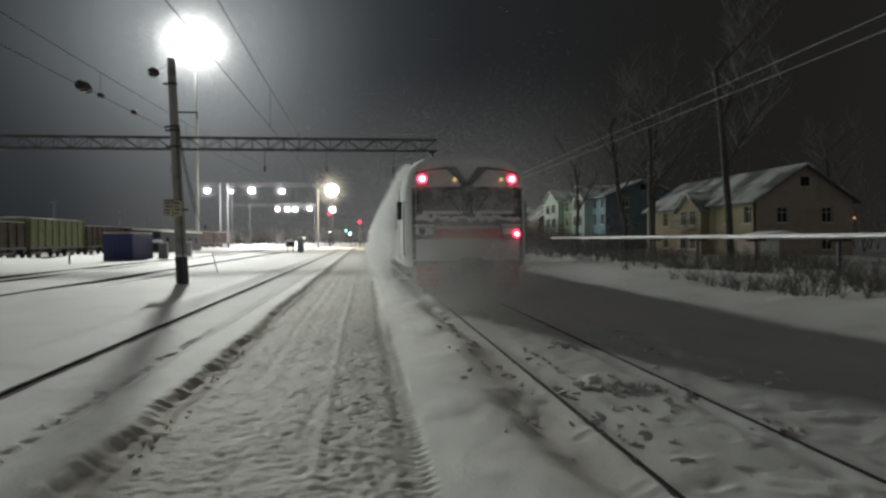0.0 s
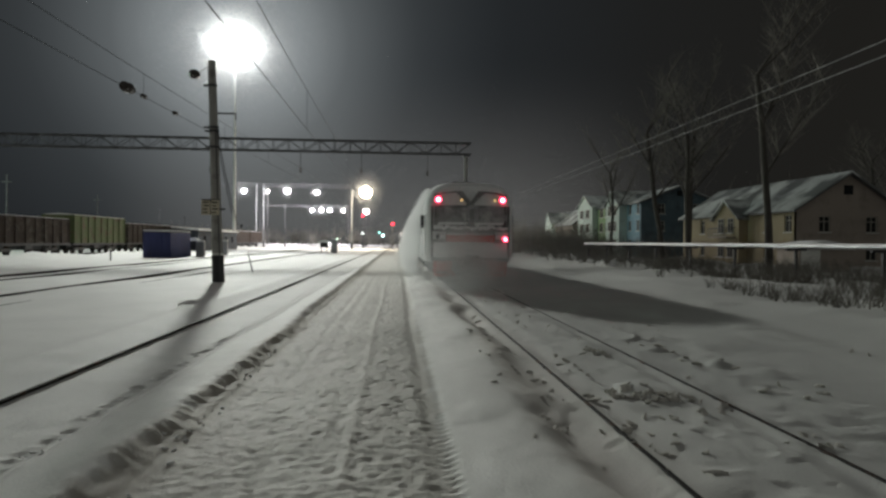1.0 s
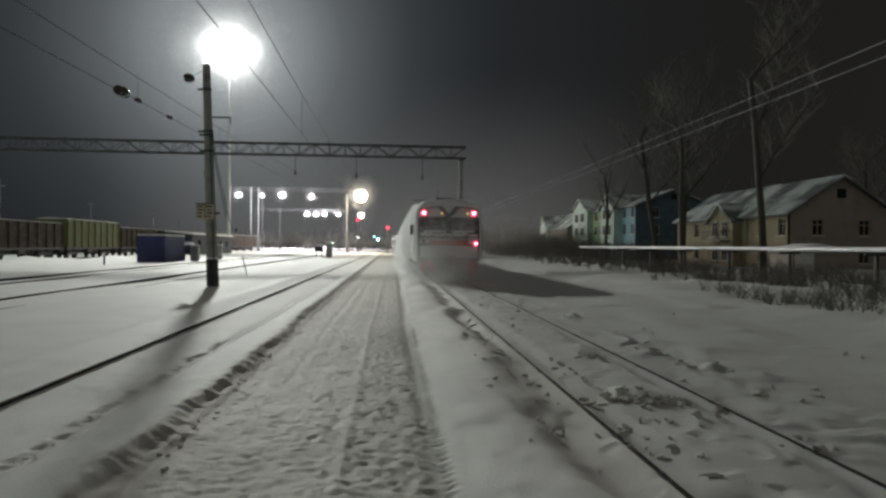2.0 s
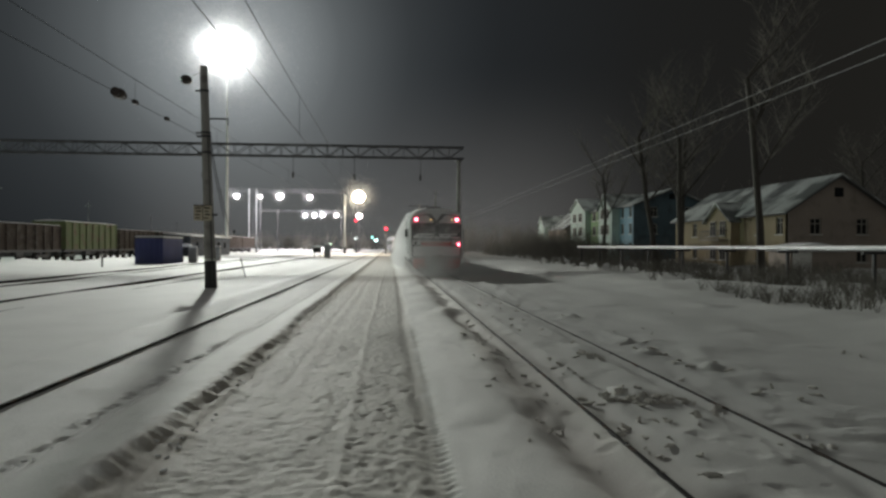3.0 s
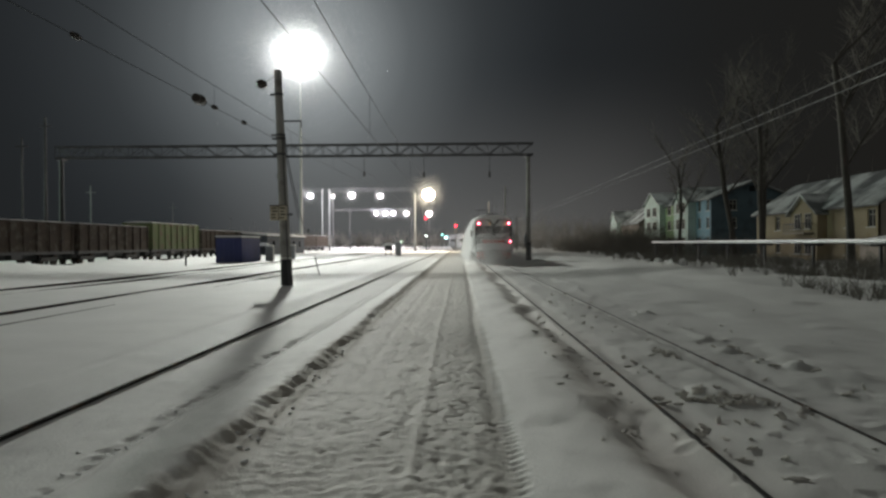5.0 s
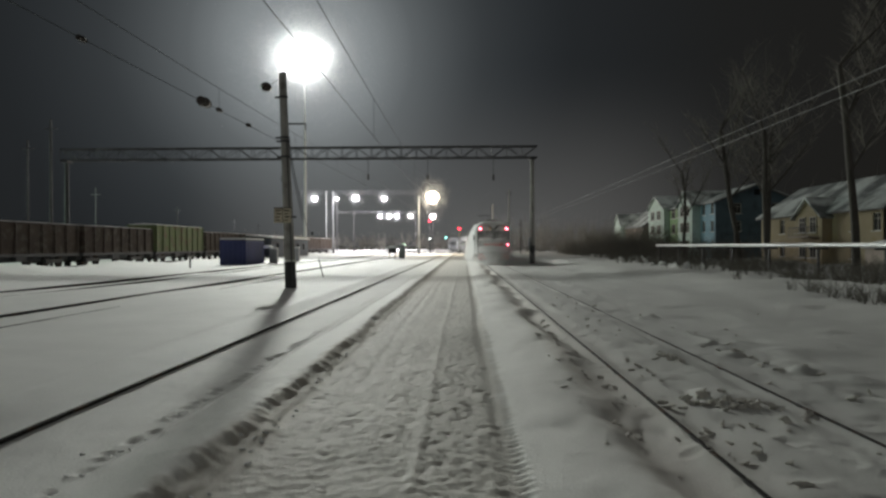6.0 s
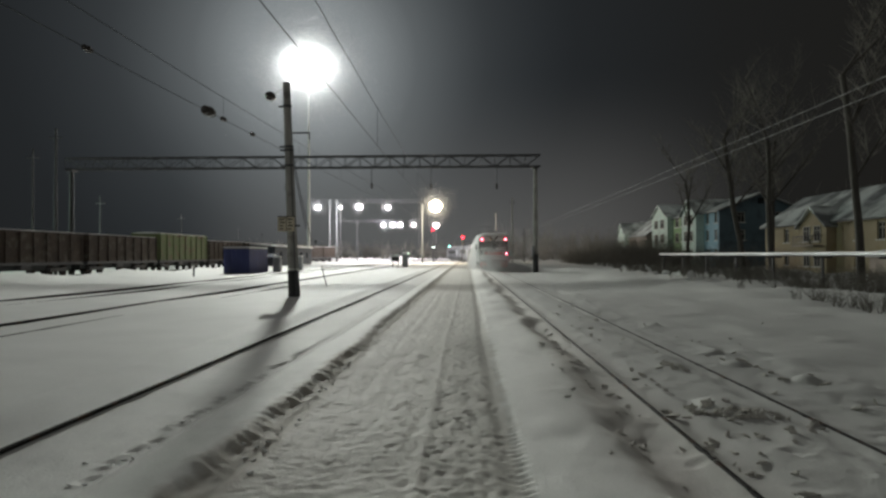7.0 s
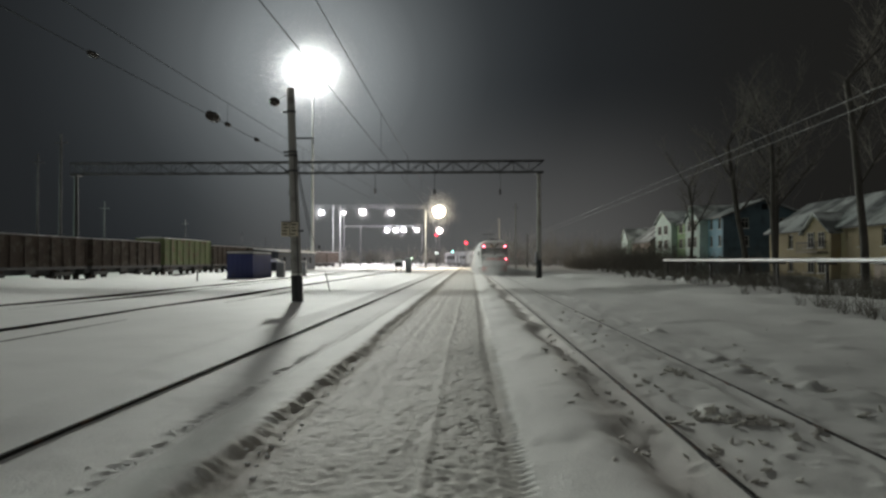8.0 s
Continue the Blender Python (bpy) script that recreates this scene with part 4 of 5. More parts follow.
def house(name, label, x, y, length, depth, eave, rise, side_mat, end_mat, bays, rows, turn=0.0, lift=0.0):
    """Long house; its front faces the railway, its end faces down the line. bays: (from, to, proud, top, gable height, material)."""
    base = thing(name, label, "house", pose(x, y, lift, 0, 0, turn))
    front = Matrix.Translation((0, length, 0)) @ Matrix.Rotation(radians(-90), 4, "Z")
    end = Matrix.Identity(4)
    holes, end_holes = [], []
    n = int(length // 3.1)
    for row in rows:
        for k in range(n):
            u = 1.2 + (length - 3.0) * k / (n - 1)
            if not any(length - b < u + 1.2 and u - 0.1 < length - a for a, b, *_ in bays):
                holes.append((u, u + 1.1, row, row + 1.5))
        for u in (depth * 0.22, depth * 0.68):
            end_holes.append((u, u + 1.0, row, row + 1.4))
    a = part("wall_front", wall(length, eave, holes), side_mat, base, weld=True)
    a.matrix_local = front
    for h in holes:
        window(base, *h, front)
    tops = [(depth / 2 - 0.4, depth / 2 + 0.4, eave + rise * 0.42, eave + rise * 0.42 + 0.8)]
    b = part("wall_end", wall(depth, eave, end_holes, gable=rise), end_mat, base, "bare plain gable end", weld=True)
    b.matrix_local = Matrix.Translation((0.0, -0.003, 0))
    for h in end_holes:
        window(base, *h, end)
    part("attic_hatch", Shape().box(*tops[0][:2], -0.05, -0.004, *tops[0][2:]), GLASS_DARK, base)
    part("wall_back", Shape().box(depth - 0.35, depth, 0.36, length, -0.5, eave), end_mat, base)
    part("wall_far", wall(depth - 0.75, eave, [], gable=0), end_mat, base).matrix_local = Matrix.Translation((0.37, length - 0.36, 0))
    far = Shape().prism([(0, eave), (depth, eave), (depth / 2, eave + rise)], "y", length - 0.3, length)
    part("gable_far", far, end_mat, base)
    ov, th = 0.5, 0.12
    for s in (0, 1):
        x0, x1 = (-ov, depth / 2) if s == 0 else (depth + ov, depth / 2)
        z0 = eave - ov * rise / (depth / 2)
        z1 = eave + rise
        part("roof_slope", Shape().prism([(x0, z0), (x1, z1), (x1, z1 + th), (x0, z0 + th)], "y", -ov, length + ov), ROOF, base)
        part("roof_snow", Shape().prism([(x0 + (0.05 if s == 0 else -0.05), z0 + th + 0.004), (x1, z1 + th + 0.004), (x1, z1 + th + 0.16), (x0 + (0.05 if s == 0 else -0.05), z0 + th + 0.12)], "y", -ov + 0.05, length + ov - 0.05), ROOF_SNOW, base, "thin patchy snow on sheet roofing")
    for y0, y1, proud, top, gab, m in bays:
        w = y1 - y0
        bay = part("bay", Shape().box(-proud, -0.003, y0, y1, -0.5, top).prism([(y0, top), (y1, top), ((y0 + y1) / 2, top + gab)], "x", -proud, -0.003), m, base)
        for s in (0, 1):
            ya, yb = ((y0 - 0.35), (y0 + y1) / 2) if s == 0 else ((y1 + 0.35), (y0 + y1) / 2)
            drop = 0.35 * gab / (w / 2)
            part("bay_roof", Shape().prism([(ya, top - drop + 0.01), (yb, top + gab + 0.01), (yb, top + gab + 0.22), (ya, top - drop + 0.2)], "x", -proud - 0.35, depth * 0.42), ROOF_SNOW, bay, "small gable roof under snow")
        for row in rows:
            for u in ((y0 + w * 0.18), (y0 + w * 0.58)):
                m2 = Matrix.Translation((-proud - 0.19, 0, 0)) @ Matrix.Rotation(radians(-90), 4, "Z")
                window(base, -(u + w * 0.24), -u, row, row + 1.5, m2)
    return base


home = house("yellow_house", "ochre two-storey house with snowy roof and grey gable end", 34.0, 55.3, 22.7, 9.2, 5.1, 3.0, OCHRE, GREYWALL,
      [(8.0, 13.0, 0.9, 4.6, 1.7, OCHRE)], (0.7, 3.1), lift=-0.2)
balcony = part("balcony", Shape().box(-1.9, -0.91, 8.5, 12.5, 2.62, 2.76), GREYWALL, home, "dark balcony with barred railing")
for k in range(14):
    part("baluster", Shape().box(-1.88, -1.85, 8.52 + 0.303 * k, 8.56 + 0.303 * k, 2.76, 3.6), STEEL, balcony)
part("handrail", Shape().box(-1.9, -1.83, 8.5, 12.5, 3.6, 3.66).box(-1.83, -0.91, 8.5, 8.56, 3.6, 3.66).box(-1.83, -0.91, 12.44, 12.5, 3.6, 3.66), STEEL, balcony)
porch = thing("porch_lamp", "small dim amber lamp on the gable end", "wall lamp", pose(43.1, 55.18, 3.3))
part("bracket", Shape().box(-0.04, 0.04, -0.2, 0.12, 0.1, 0.16), STEEL, porch)
part("globe", Shape().ball((0, -0.2, 0), 0.13, 0.1, 0.09), AMBER, porch, "glowing amber globe", smooth=True)
# gable end takes the shaded copy of the blue
house("blue_house", "pale blue and mint house with gabled bays under snow", 34.0, 92.0, 32.0, 11.0, 7.6, 2.2, BLUEWALL, SHADED_BLUE,
      [(5.8, 12.0, 1.2, 7.6, 2.0, MINT), (12.02, 19.5, 0.25, 7.3, 0.3, GREENWALL), (19.52, 28.5, 1.2, 7.9, 2.0, MINT)], (0.9, 3.6, 6.0))
house("grey_house", "dim grey house behind bare bushes", 36.0, 136.0, 24.0, 10.0, 5.6, 3.4, GREYWALL, GREYWALL, [(15.0, 21.0, 1.0, 6.4, 2.2, MINT)], (0.8, 3.2))

shed = thing("shed", "small pale shed with a rounded snowy roof", "shed", pose(27.0, 43.6, 0.0))
part("wall", Shape().box(0, 3.6, 0, 2.6, -0.4, 1.5), GREYWALL, shed)
part("door", Shape().box(0.15, 1.5, -0.05, 0, 0.0, 1.45), WHITE, shed)
part("roof_snow", Shape().prism([(-0.3, 1.5), (3.9, 1.5), (3.3, 1.85), (1.8, 2.1), (0.3, 1.85)], "y", -0.3, 2.9), SNOW_CAP, shed, "settled snow", bevel=0.05)


# ---- heating pipe ----
def heating_pipe():
    base = thing("heating_pipe", "insulated heating pipe on low trestles, snow along its top", "pipe")
    x, z = 19.0, 1.68
    y0, y1 = 12.0, 67.0
    part("pipe", Shape().tube((x, y0, z), (x, y1, z), 0.085, n=14).tube((x, y1, z), (x + 9, y1 + 0.3, z), 0.085, n=14), GALV, base)
    part("snow_strip", Shape().prism([(x - 0.08, z + 0.045), (x + 0.08, z + 0.045), (x + 0.05, z + 0.12), (x, z + 0.14), (x - 0.05, z + 0.12)], "y", y0, y1), SNOW_CAP, base, "snow lying on the pipe")
    y = y0 + 1.5
    while y < y1 + 1:
        g = level(x, y)
        part("trestle", Shape().box(x - 0.06, x + 0.06, y - 0.06, y + 0.06, g - 0.3, z - 0.1).box(x - 0.5, x + 0.5, y - 0.07, y + 0.07, z - 0.2, z - 0.1), BLACK, base)
        y += 5.8


heating_pipe()


# ---- bare trees and thickets ----
def branch(shape, twigs, p, d, length, r, depth, rng):
    steps = 4
    for i in range(steps):
        q = p + d * (length / steps)
        r2 = r * (0.86 if depth else 0.9)
        (shape if depth < 2 else twigs).tube(p, q, r, r2, 7 if depth < 2 else 3, False)
        p, r = q, r2
        d = (d + Vector((rng.uniform(-1, 1), rng.uniform(-1, 1), rng.uniform(-0.3, 0.7))) * 0.10).normalized()
        if depth < 4 and (depth > 0 or i >= 1):
            for _ in range(2 if depth < 2 else 4):
                a = rng.uniform(0, 2 * math.pi)
                side_way = Vector((math.cos(a), math.sin(a), rng.uniform(0.1, 0.9)))
                branch(shape, twigs, p, (d * 0.55 + side_way * 0.7).normalized(), length * rng.uniform(0.32, 0.55), r * rng.uniform(0.38, 0.55), depth + 1 + (depth == 2), rng)


def bare_tree(x, y, height, r, seed, lean=(0.0, 0.0), label="tall bare tree with thin winter branches"):
    rng = random.Random(seed)
    base = thing("bare_tree", label, "tree", pose(x, y, level(x, y) - 0.2), "bare trees")
    trunk, twigs = Shape(), Shape()
    branch(trunk, twigs, Vector((0, 0, 0)), Vector((lean[0], lean[1], 1)).normalized(), height * 0.8, r, 0, rng)
    part("trunk", trunk, BARK, base, smooth=True)
    part("crown", twigs, PALE_TWIG, base)


bare_tree(22.0, 38.4, 15.0, 0.24, 3, (-0.03, 0))
bare_tree(24.5, 55.0, 14.0, 0.26, 5, (-0.05, 0))
bare_tree(25.5, 63.0, 16.0, 0.28, 8, (-0.10, 0))
bare_tree(27.5, 62.0, 15.0, 0.24, 11, (0.04, 0))
bare_tree(26.0, 80.0, 13.0, 0.22, 15, (-0.05, 0))
bare_tree(52.0, 70.0, 14.0, 0.25, 21)
bare_tree(48.0, 50.0, 13.0, 0.25, 27)


def thicket(name, label, xr, yr, count, height, seed, stem=0.012):
    rng = random.Random(seed)
    s = Shape()
    for _ in range(count):
        x, y = rng.uniform(*xr), rng.uniform(*yr)
        if value_noise(np.array([x * 0.35]), np.array([y * 0.35]), seed)[0] < 0.12:
            continue
        g = level(x, y)
        for _ in range(5):
            p = Vector((x, y, g - 0.05))
            d = Vector((rng.uniform(-0.6, 0.6), rng.uniform(-0.6, 0.6), 1)).normalized()
            h, r = height * rng.uniform(0.4, 1.1), stem
            for k in range(3):
                q = p + d * h / 3
                s.tube(p, q, r, r * 0.75, 3, False)
                p, r = q, r * 0.75
                d = (d + Vector((rng.uniform(-0.5, 0.5), rng.uniform(-0.5, 0.5), 0))).normalized()
                e = (d + Vector((rng.uniform(-1, 1), rng.uniform(-1, 1), 0.2))).normalized()
                s.tube(p, p + e * h * 0.3, r * 0.7, r * 0.4, 3, False)
    # far woods take the paler twig in place of haze
    return solo(name, s, PALE_TWIG if name == "far_woods" else TWIG, label, "shrubs", kind="stuff")


thicket("thicket", "dark leafless scrub along the snow bank", (15.5, 26.0), (18, 72), 1500, 0.95, 41, 0.011)
thicket("thicket", "leafless scrub before the houses", (19.0, 33.0), (66, 150), 2000, 2.6, 43, 0.016)
thicket("thicket", "tall bare bushes crowding the far houses", (25.0, 34.0), (104, 150), 700, 5.0, 50, 0.03)
thicket("thicket", "dark leafless scrub beside the pipe", (14.5, 21.0), (12, 27), 600, 1.05, 44, 0.012)


thicket("thicket", "low dark weeds and scrub on the snow bank", (10.8, 16.5), (9, 30), 620, 0.65, 51, 0.009)
thicket("thicket", "low dark weeds and scrub on the snow bank", (13.0, 19.0), (28, 62), 480, 0.7, 52, 0.010)
thicket("far_woods", "dim bare woods behind the houses", (50.0, 95.0), (45, 230), 420, 11.0, 46, 0.06)
thicket("far_woods", "dim bare woods beyond the curve of the line", (8.0, 50.0), (165, 300), 420, 9.0, 47, 0.07)
thicket("far_woods", "dim line of bare woods beyond the yard", (-190.0, 8.0), (340, 430), 700, 9.0, 49, 0.13)
thicket("dry_weeds", "thin dry weeds standing in the snow", (13.0, 16.0), (14, 60), 160, 0.35, 48, 0.006)


# ---- clods between the rails ----
def clod_group(cx, cy, n, sx, sy, seed, big=0.12, material=None, label="broken dirty clods of snow dropped between the rails"):
    rng = random.Random(seed)
    s = Shape()
    random.seed(seed)
    for _ in range(n):
        x, y = rng.gauss(cx, sx), rng.gauss(cy, sy)
        r = rng.uniform(0.35, 1.0) * big
        one = Shape().ball((0, 0, 0), r * rng.uniform(0.7, 1.7), r * rng.uniform(0.4, 0.9), r * rng.uniform(0.22, 0.5), 7, 5, 0.42)
        m = Matrix.Translation((x, y, level(x, y) + r * 0.2)) @ Matrix.Rotation(rng.uniform(0, 6.3), 4, "Z") @ Matrix.Rotation(rng.gauss(0, 0.45), 4, "Y")
        k = len(s.v)
        s.v += [tuple(m @ Vector(p)) for p in one.v]
        s.f += [tuple(k + q for q in f) for f in one.f]
    return solo("snow_clods", s, material or CLOD, label, "snow clods", "clods on the track", "stuff")


clod_group(2.85, 7.35, 34, 0.30, 0.22, 61, 0.085)
clod_group(3.45, 6.9, 7, 0.15, 0.12, 76, 0.07)
clod_group(2.25, 5.7, 14, 0.10, 0.4, 77, 0.06)
clod_group(3.6, 5.6, 6, 0.25, 0.3, 78, 0.06)
clod_group(4.4, 9.5, 22, 0.25, 2.2, 79, 0.07)
clod_group(3.1, 10.2, 14, 0.16, 0.2, 62, 0.08)
clod_group(2.45, 9.3, 8, 0.15, 0.5, 63, 0.05)
clod_group(2.7, 14.0, 16, 0.5, 1.5, 64, 0.06)
clod_group(1.75, 13.0, 16, 0.2, 2.2, 65, 0.07)
clod_group(2.6, 6.0, 12, 0.4, 0.6, 66, 0.05)
clod_group(3.2, 18.5, 10, 0.4, 1.5, 67, 0.07)
clod_group(-2.95, 8.0, 5, 0.08, 1.9, 68, 0.03, SNOW_CAP, "white crumbs of snow beside the buried rail")
clod_group(-1.88, 7.5, 8, 0.06, 2.2, 69, 0.03)
clod_group(4.6, 10.0, 5, 0.3, 0.8, 70, 0.06)
clod_group(-1.86, 6.0, 14, 0.07, 0.7, 71, 0.045, SNOW_CAP, "white crumbs of snow fallen from the ploughed ridge")
clod_group(-2.98, 5.8, 12, 0.10, 0.7, 72, 0.04, SNOW_CAP, "white crumbs of snow beside the buried rail")
clod_group(-1.9, 9.5, 8, 0.05, 1.2, 73, 0.035, SNOW_CAP, "white crumbs of snow fallen from the ploughed ridge")
clod_group(1.55, 8.0, 24, 0.2, 1.6, 74, 0.05)
clod_group(15.5, 50.0, 16, 2.0, 5.0, 80, 0.5, SNOW_CAP, "lumps of shovelled snow along the bank")
clod_group(6.5, 12.0, 14, 1.3, 3.0, 75, 0.06)


# ---- the departing train ----
COACH = 21.0  # length of a coach over couplers
REAR0, SPEED = 18.2, 7.55  # the rear end's place at the start, metres a second


def side_profile(w, top=4.05, n=8):
    pts = [(-w * 0.97, 0.95), (w * 0.97, 0.95), (w, 1.3), (w, 3.05)]
    for k in range(1, n):
        a = math.pi * k / (2 * n)
        pts.append((w * max(math.cos(a), 0) ** 0.40, 3.05 + (top - 3.05) * math.sin(a)))
    pts.append((0, top))
    return pts + [(-x, z) for x, z in reversed(pts[2:-1])]


def coach_side(base, y0, length):
    """Windows, doors and underframe of one coach from y0 on."""
    for s in (-1, 1):
        x0, x1 = (1.735, 1.752) if s > 0 else (-1.752, -1.735)
        for k in range(8):
            yy = y0 + 4.2 + k * 1.75
            part("side_window", Shape().box(x0, x1, yy, yy + 1.2, 2.05, 2.85), GLASS_DARK, base)
        for yy in (y0 + 2.1, y0 + length - 3.2):
            part("side_door", Shape().box(x0, x1, yy, yy + 1.2, 1.1, 3.0), TRAIN_GREY, base, "grey sliding door")
    part("underframe", Shape().box(-1.3, 1.3, y0 + 0.7, y0 + length - 0.5, 0.55, 0.94).box(-1.2, 1.2, y0 + 7, y0 + 12, 0.28, 0.55), TRAIN_DARK, base)
    for by in (y0 + 3.2, y0 + length - 3.2):
        bogie = part("bogie", Shape().box(0.95, 1.15, by - 1.7, by + 1.7, 0.40, 0.75).box(-1.15, -0.95, by - 1.7, by + 1.7, 0.40, 0.75).box(-0.95, 0.95, by - 0.25, by + 0.25, 0.4, 0.85), TRAIN_DARK, base)
        for wy in (by - 1.2, by + 1.2):
            part("wheelset", Shape().tube((0.70, wy, 0.475), (0.84, wy, 0.475), 0.475, n=18).tube((-0.84, wy, 0.475), (-0.70, wy, 0.475), 0.475, n=18).tube((-0.7, wy, 0.475), (0.7, wy, 0.475), 0.08, n=8), RAIL, bogie)


def commuter_train():
    base = thing("commuter_train", "grey and red electric commuter train caked in snow, tail lights lit", "train", pose(2.82, REAR0, 0))
    w, length = 1.74, 21.0
    # rear coach: the end is drawn in and leans forward above the windows
    prof = side_profile(w)

    def ring(y, sx, sz, lean):
        return [(x * sx, y + lean * max(z - 2.0, 0), 0.95 + (z - 0.95) * sz) for x, z in prof]
    rings = [ring(0.0, 0.87, 0.945, 0.10), ring(0.06, 0.91, 0.96, 0.10), ring(0.25, 0.955, 0.98, 0.08), ring(0.65, 0.985, 0.99, 0.05), ring(1.1, 1, 1, 0.0), ring(length - 0.4, 1, 1, 0.0)]
    body = part("rear_coach", Shape().loft(rings), TRAIN_END, base, "pale grey coach body caked with snow", smooth=False)
    # dark band with the two windscreens
    lean = lambda z: 0.10 * max(z - 2.0, 0) - 0.012

    def plate(x0, x1, z0, z1, proud=0.03):
        s = Shape()
        ring0 = [(x0, lean(z0) - proud, z0), (x1, lean(z0) - proud, z0), (x1, lean(z1) - proud, z1), (x0, lean(z1) - proud, z1)]
        ring1 = [(x, y + proud + 0.03, z) for x, y, z in ring0]
        return s.loft([ring0, ring1])
    part("window_band", plate(-1.40, 1.40, 2.28, 3.13, 0.02), TRAIN_DARK, base, "dark band round the windscreens")
    for s in (-1, 1):
        x0, x1 = (0.10, 1.30) if s > 0 else (-1.30, -0.10)
        ws = part("windscreen", plate(x0, x1, 2.42, 3.05, 0.035), FOGGED, base, "dark windscreen with snow along its lower edge")
        part("snow_edge", plate(x0 + 0.05, x1 - 0.03, 2.38, 2.47, 0.075), SNOW_CAP, ws, "caked snow", bevel=0.02)
        part("wiper", Shape().tube((s * 0.2, lean(2.4) - 0.07, 2.4), (s * 0.55, lean(2.9) - 0.07, 2.9), 0.015, n=5), BLACK, ws)
        # lamp pods
        part("upper_lamp_pod", plate(s * 1.24 - 0.2, s * 1.24 + 0.2, 3.22, 3.46, 0.05), TRAIN_END, base, bevel=0.03)
        y = lean(3.34) - 0.06
        tl = part("tail_light", Shape().tube((s * 1.24, y, 3.34), (s * 1.24, y - 0.03, 3.34), 0.115, n=16), RED_LAMP, base, "lit red tail light")
        part("lens_core", Shape().ball((s * 1.24, y - 0.04, 3.34), 0.07, 0.03, 0.07), RED_CORE, tl, smooth=True)
        part("marker_lamp", Shape().ball((s * 0.95 if s > 0 else -0.34, y, 3.33), 0.055, 0.03, 0.055), AMBER, base, "dim amber marker lamp", smooth=True)
        part("lower_lamp_pod", plate(s * 1.2 - 0.26, s * 1.2 + 0.26, 1.80, 2.04, 0.05), TRAIN_END, base, bevel=0.03)
        part("pod_snow", plate(s * 1.2 - 0.27, s * 1.2 + 0.27, 2.04, 2.10, 0.09), SNOW_CAP, base, "caked snow", bevel=0.015)
    y = -0.08
    tl = part("tail_light", Shape().tube((1.34, y, 1.83), (1.34, y - 0.03, 1.83), 0.095, n=16), RED_LAMP, base, "lit red lower tail light")
    part("lens_core", Shape().ball((1.34, y - 0.035, 1.83), 0.055, 0.03, 0.055), RED_CORE, tl, smooth=True)
    part("dead_lamp", Shape().tube((-1.26, -0.06, 1.92), (-1.26, -0.09, 1.92), 0.09, n=14), GLASS_DARK, base)
    part("red_stripe", plate(-0.92, 0.94, 1.72, 1.98, 0.03), TRAIN_RED, base, "red painted stripe")
    part("under_window_band", plate(-1.46, 1.46, 2.06, 2.27, 0.025), FOGGED, base, "dark soiled band under the windscreens")
    part("centre_pillar", plate(-0.16, 0.14, 2.28, 3.2, 0.045), TRAIN_DARK, base)
    for s in (-1, 1):
        part("side_pillar", plate(s * 1.47 - 0.05, s * 1.47 + 0.05, 1.15, 3.1, 0.02), TRAIN_DARK, base)
        part("lamp_recess", plate(s * 1.18 - 0.3, s * 1.18 + 0.3, 1.70, 2.06, 0.03), FOGGED, base)
    part("buffer_beam", plate(-1.5, 1.5, 0.98, 1.12, 0.04), TRAIN_DARK, base)
    part("lower_panel", plate(-1.42, 1.42, 1.12, 1.66, 0.02), TRAIN_END, base)
    # snow on the shelf under the windows
    shelf = Shape()
    rng = random.Random(5)
    random.seed(5)
    for k in range(26):
        x = -1.35 + 2.7 * k / 25
        shelf.ball((x, -0.08, 2.26 + rng.uniform(-0.04, 0.05)), 0.09, 0.07, rng.uniform(0.03, 0.09), 8, 6, 0.2)
    part("shelf_snow", shelf, SNOW_CAP, base, "lumps of caked snow")
    # chevron ridges and snow over the roof front
    for s in (-1, 1):
        part("chevron", Shape().loft([[(s * -0.04, 0.02, 3.22), (s * 0.16, 0.02, 3.22), (s * 0.60, 0.08, 3.66), (s * 0.32, 0.08, 3.68)],
                                      [(s * -0.04, 0.20, 3.22), (s * 0.16, 0.20, 3.22), (s * 0.60, 0.42, 3.70), (s * 0.32, 0.42, 3.72)]]), FOGGED, base)
        part("gutter", Shape().tube((s * 0.5, 0.10, 3.655), (s * 1.0, 0.10, 3.60), 0.025, n=5).tube((s * 1.0, 0.10, 3.60), (s * 1.40, 0.10, 3.50), 0.025, n=5), TRAIN_DARK, base)
    part("roof_snow", Shape().prism([(-1.3, 3.5), (1.3, 3.5), (1.35, 3.84), (1.1, 3.97), (0.8, 4.04), (0.4, 4.08), (0, 4.09), (-0.4, 4.08), (-0.8, 4.04), (-1.1, 3.97), (-1.35, 3.84)], "y", 0.9, length - 0.6), SNOW_CAP, base, "settled snow", bevel=0.03)
    part("roof_vent", Shape().box(-0.5, 0.5, 3.0, 4.4, 4.0, 4.3).box(-0.6, 0.6, 7, 8.2, 4.0, 4.28), TRAIN_DARK, base, bevel=0.04)
    # lower end: red skirt, plough, coupler, hoses, steps
    part("coupler", Shape().box(-0.2, 0.2, -0.55, 0.4, 0.86, 1.16).box(-0.28, 0.28, -0.72, -0.5, 0.8, 1.22), TRAIN_DARK, base, bevel=0.04)
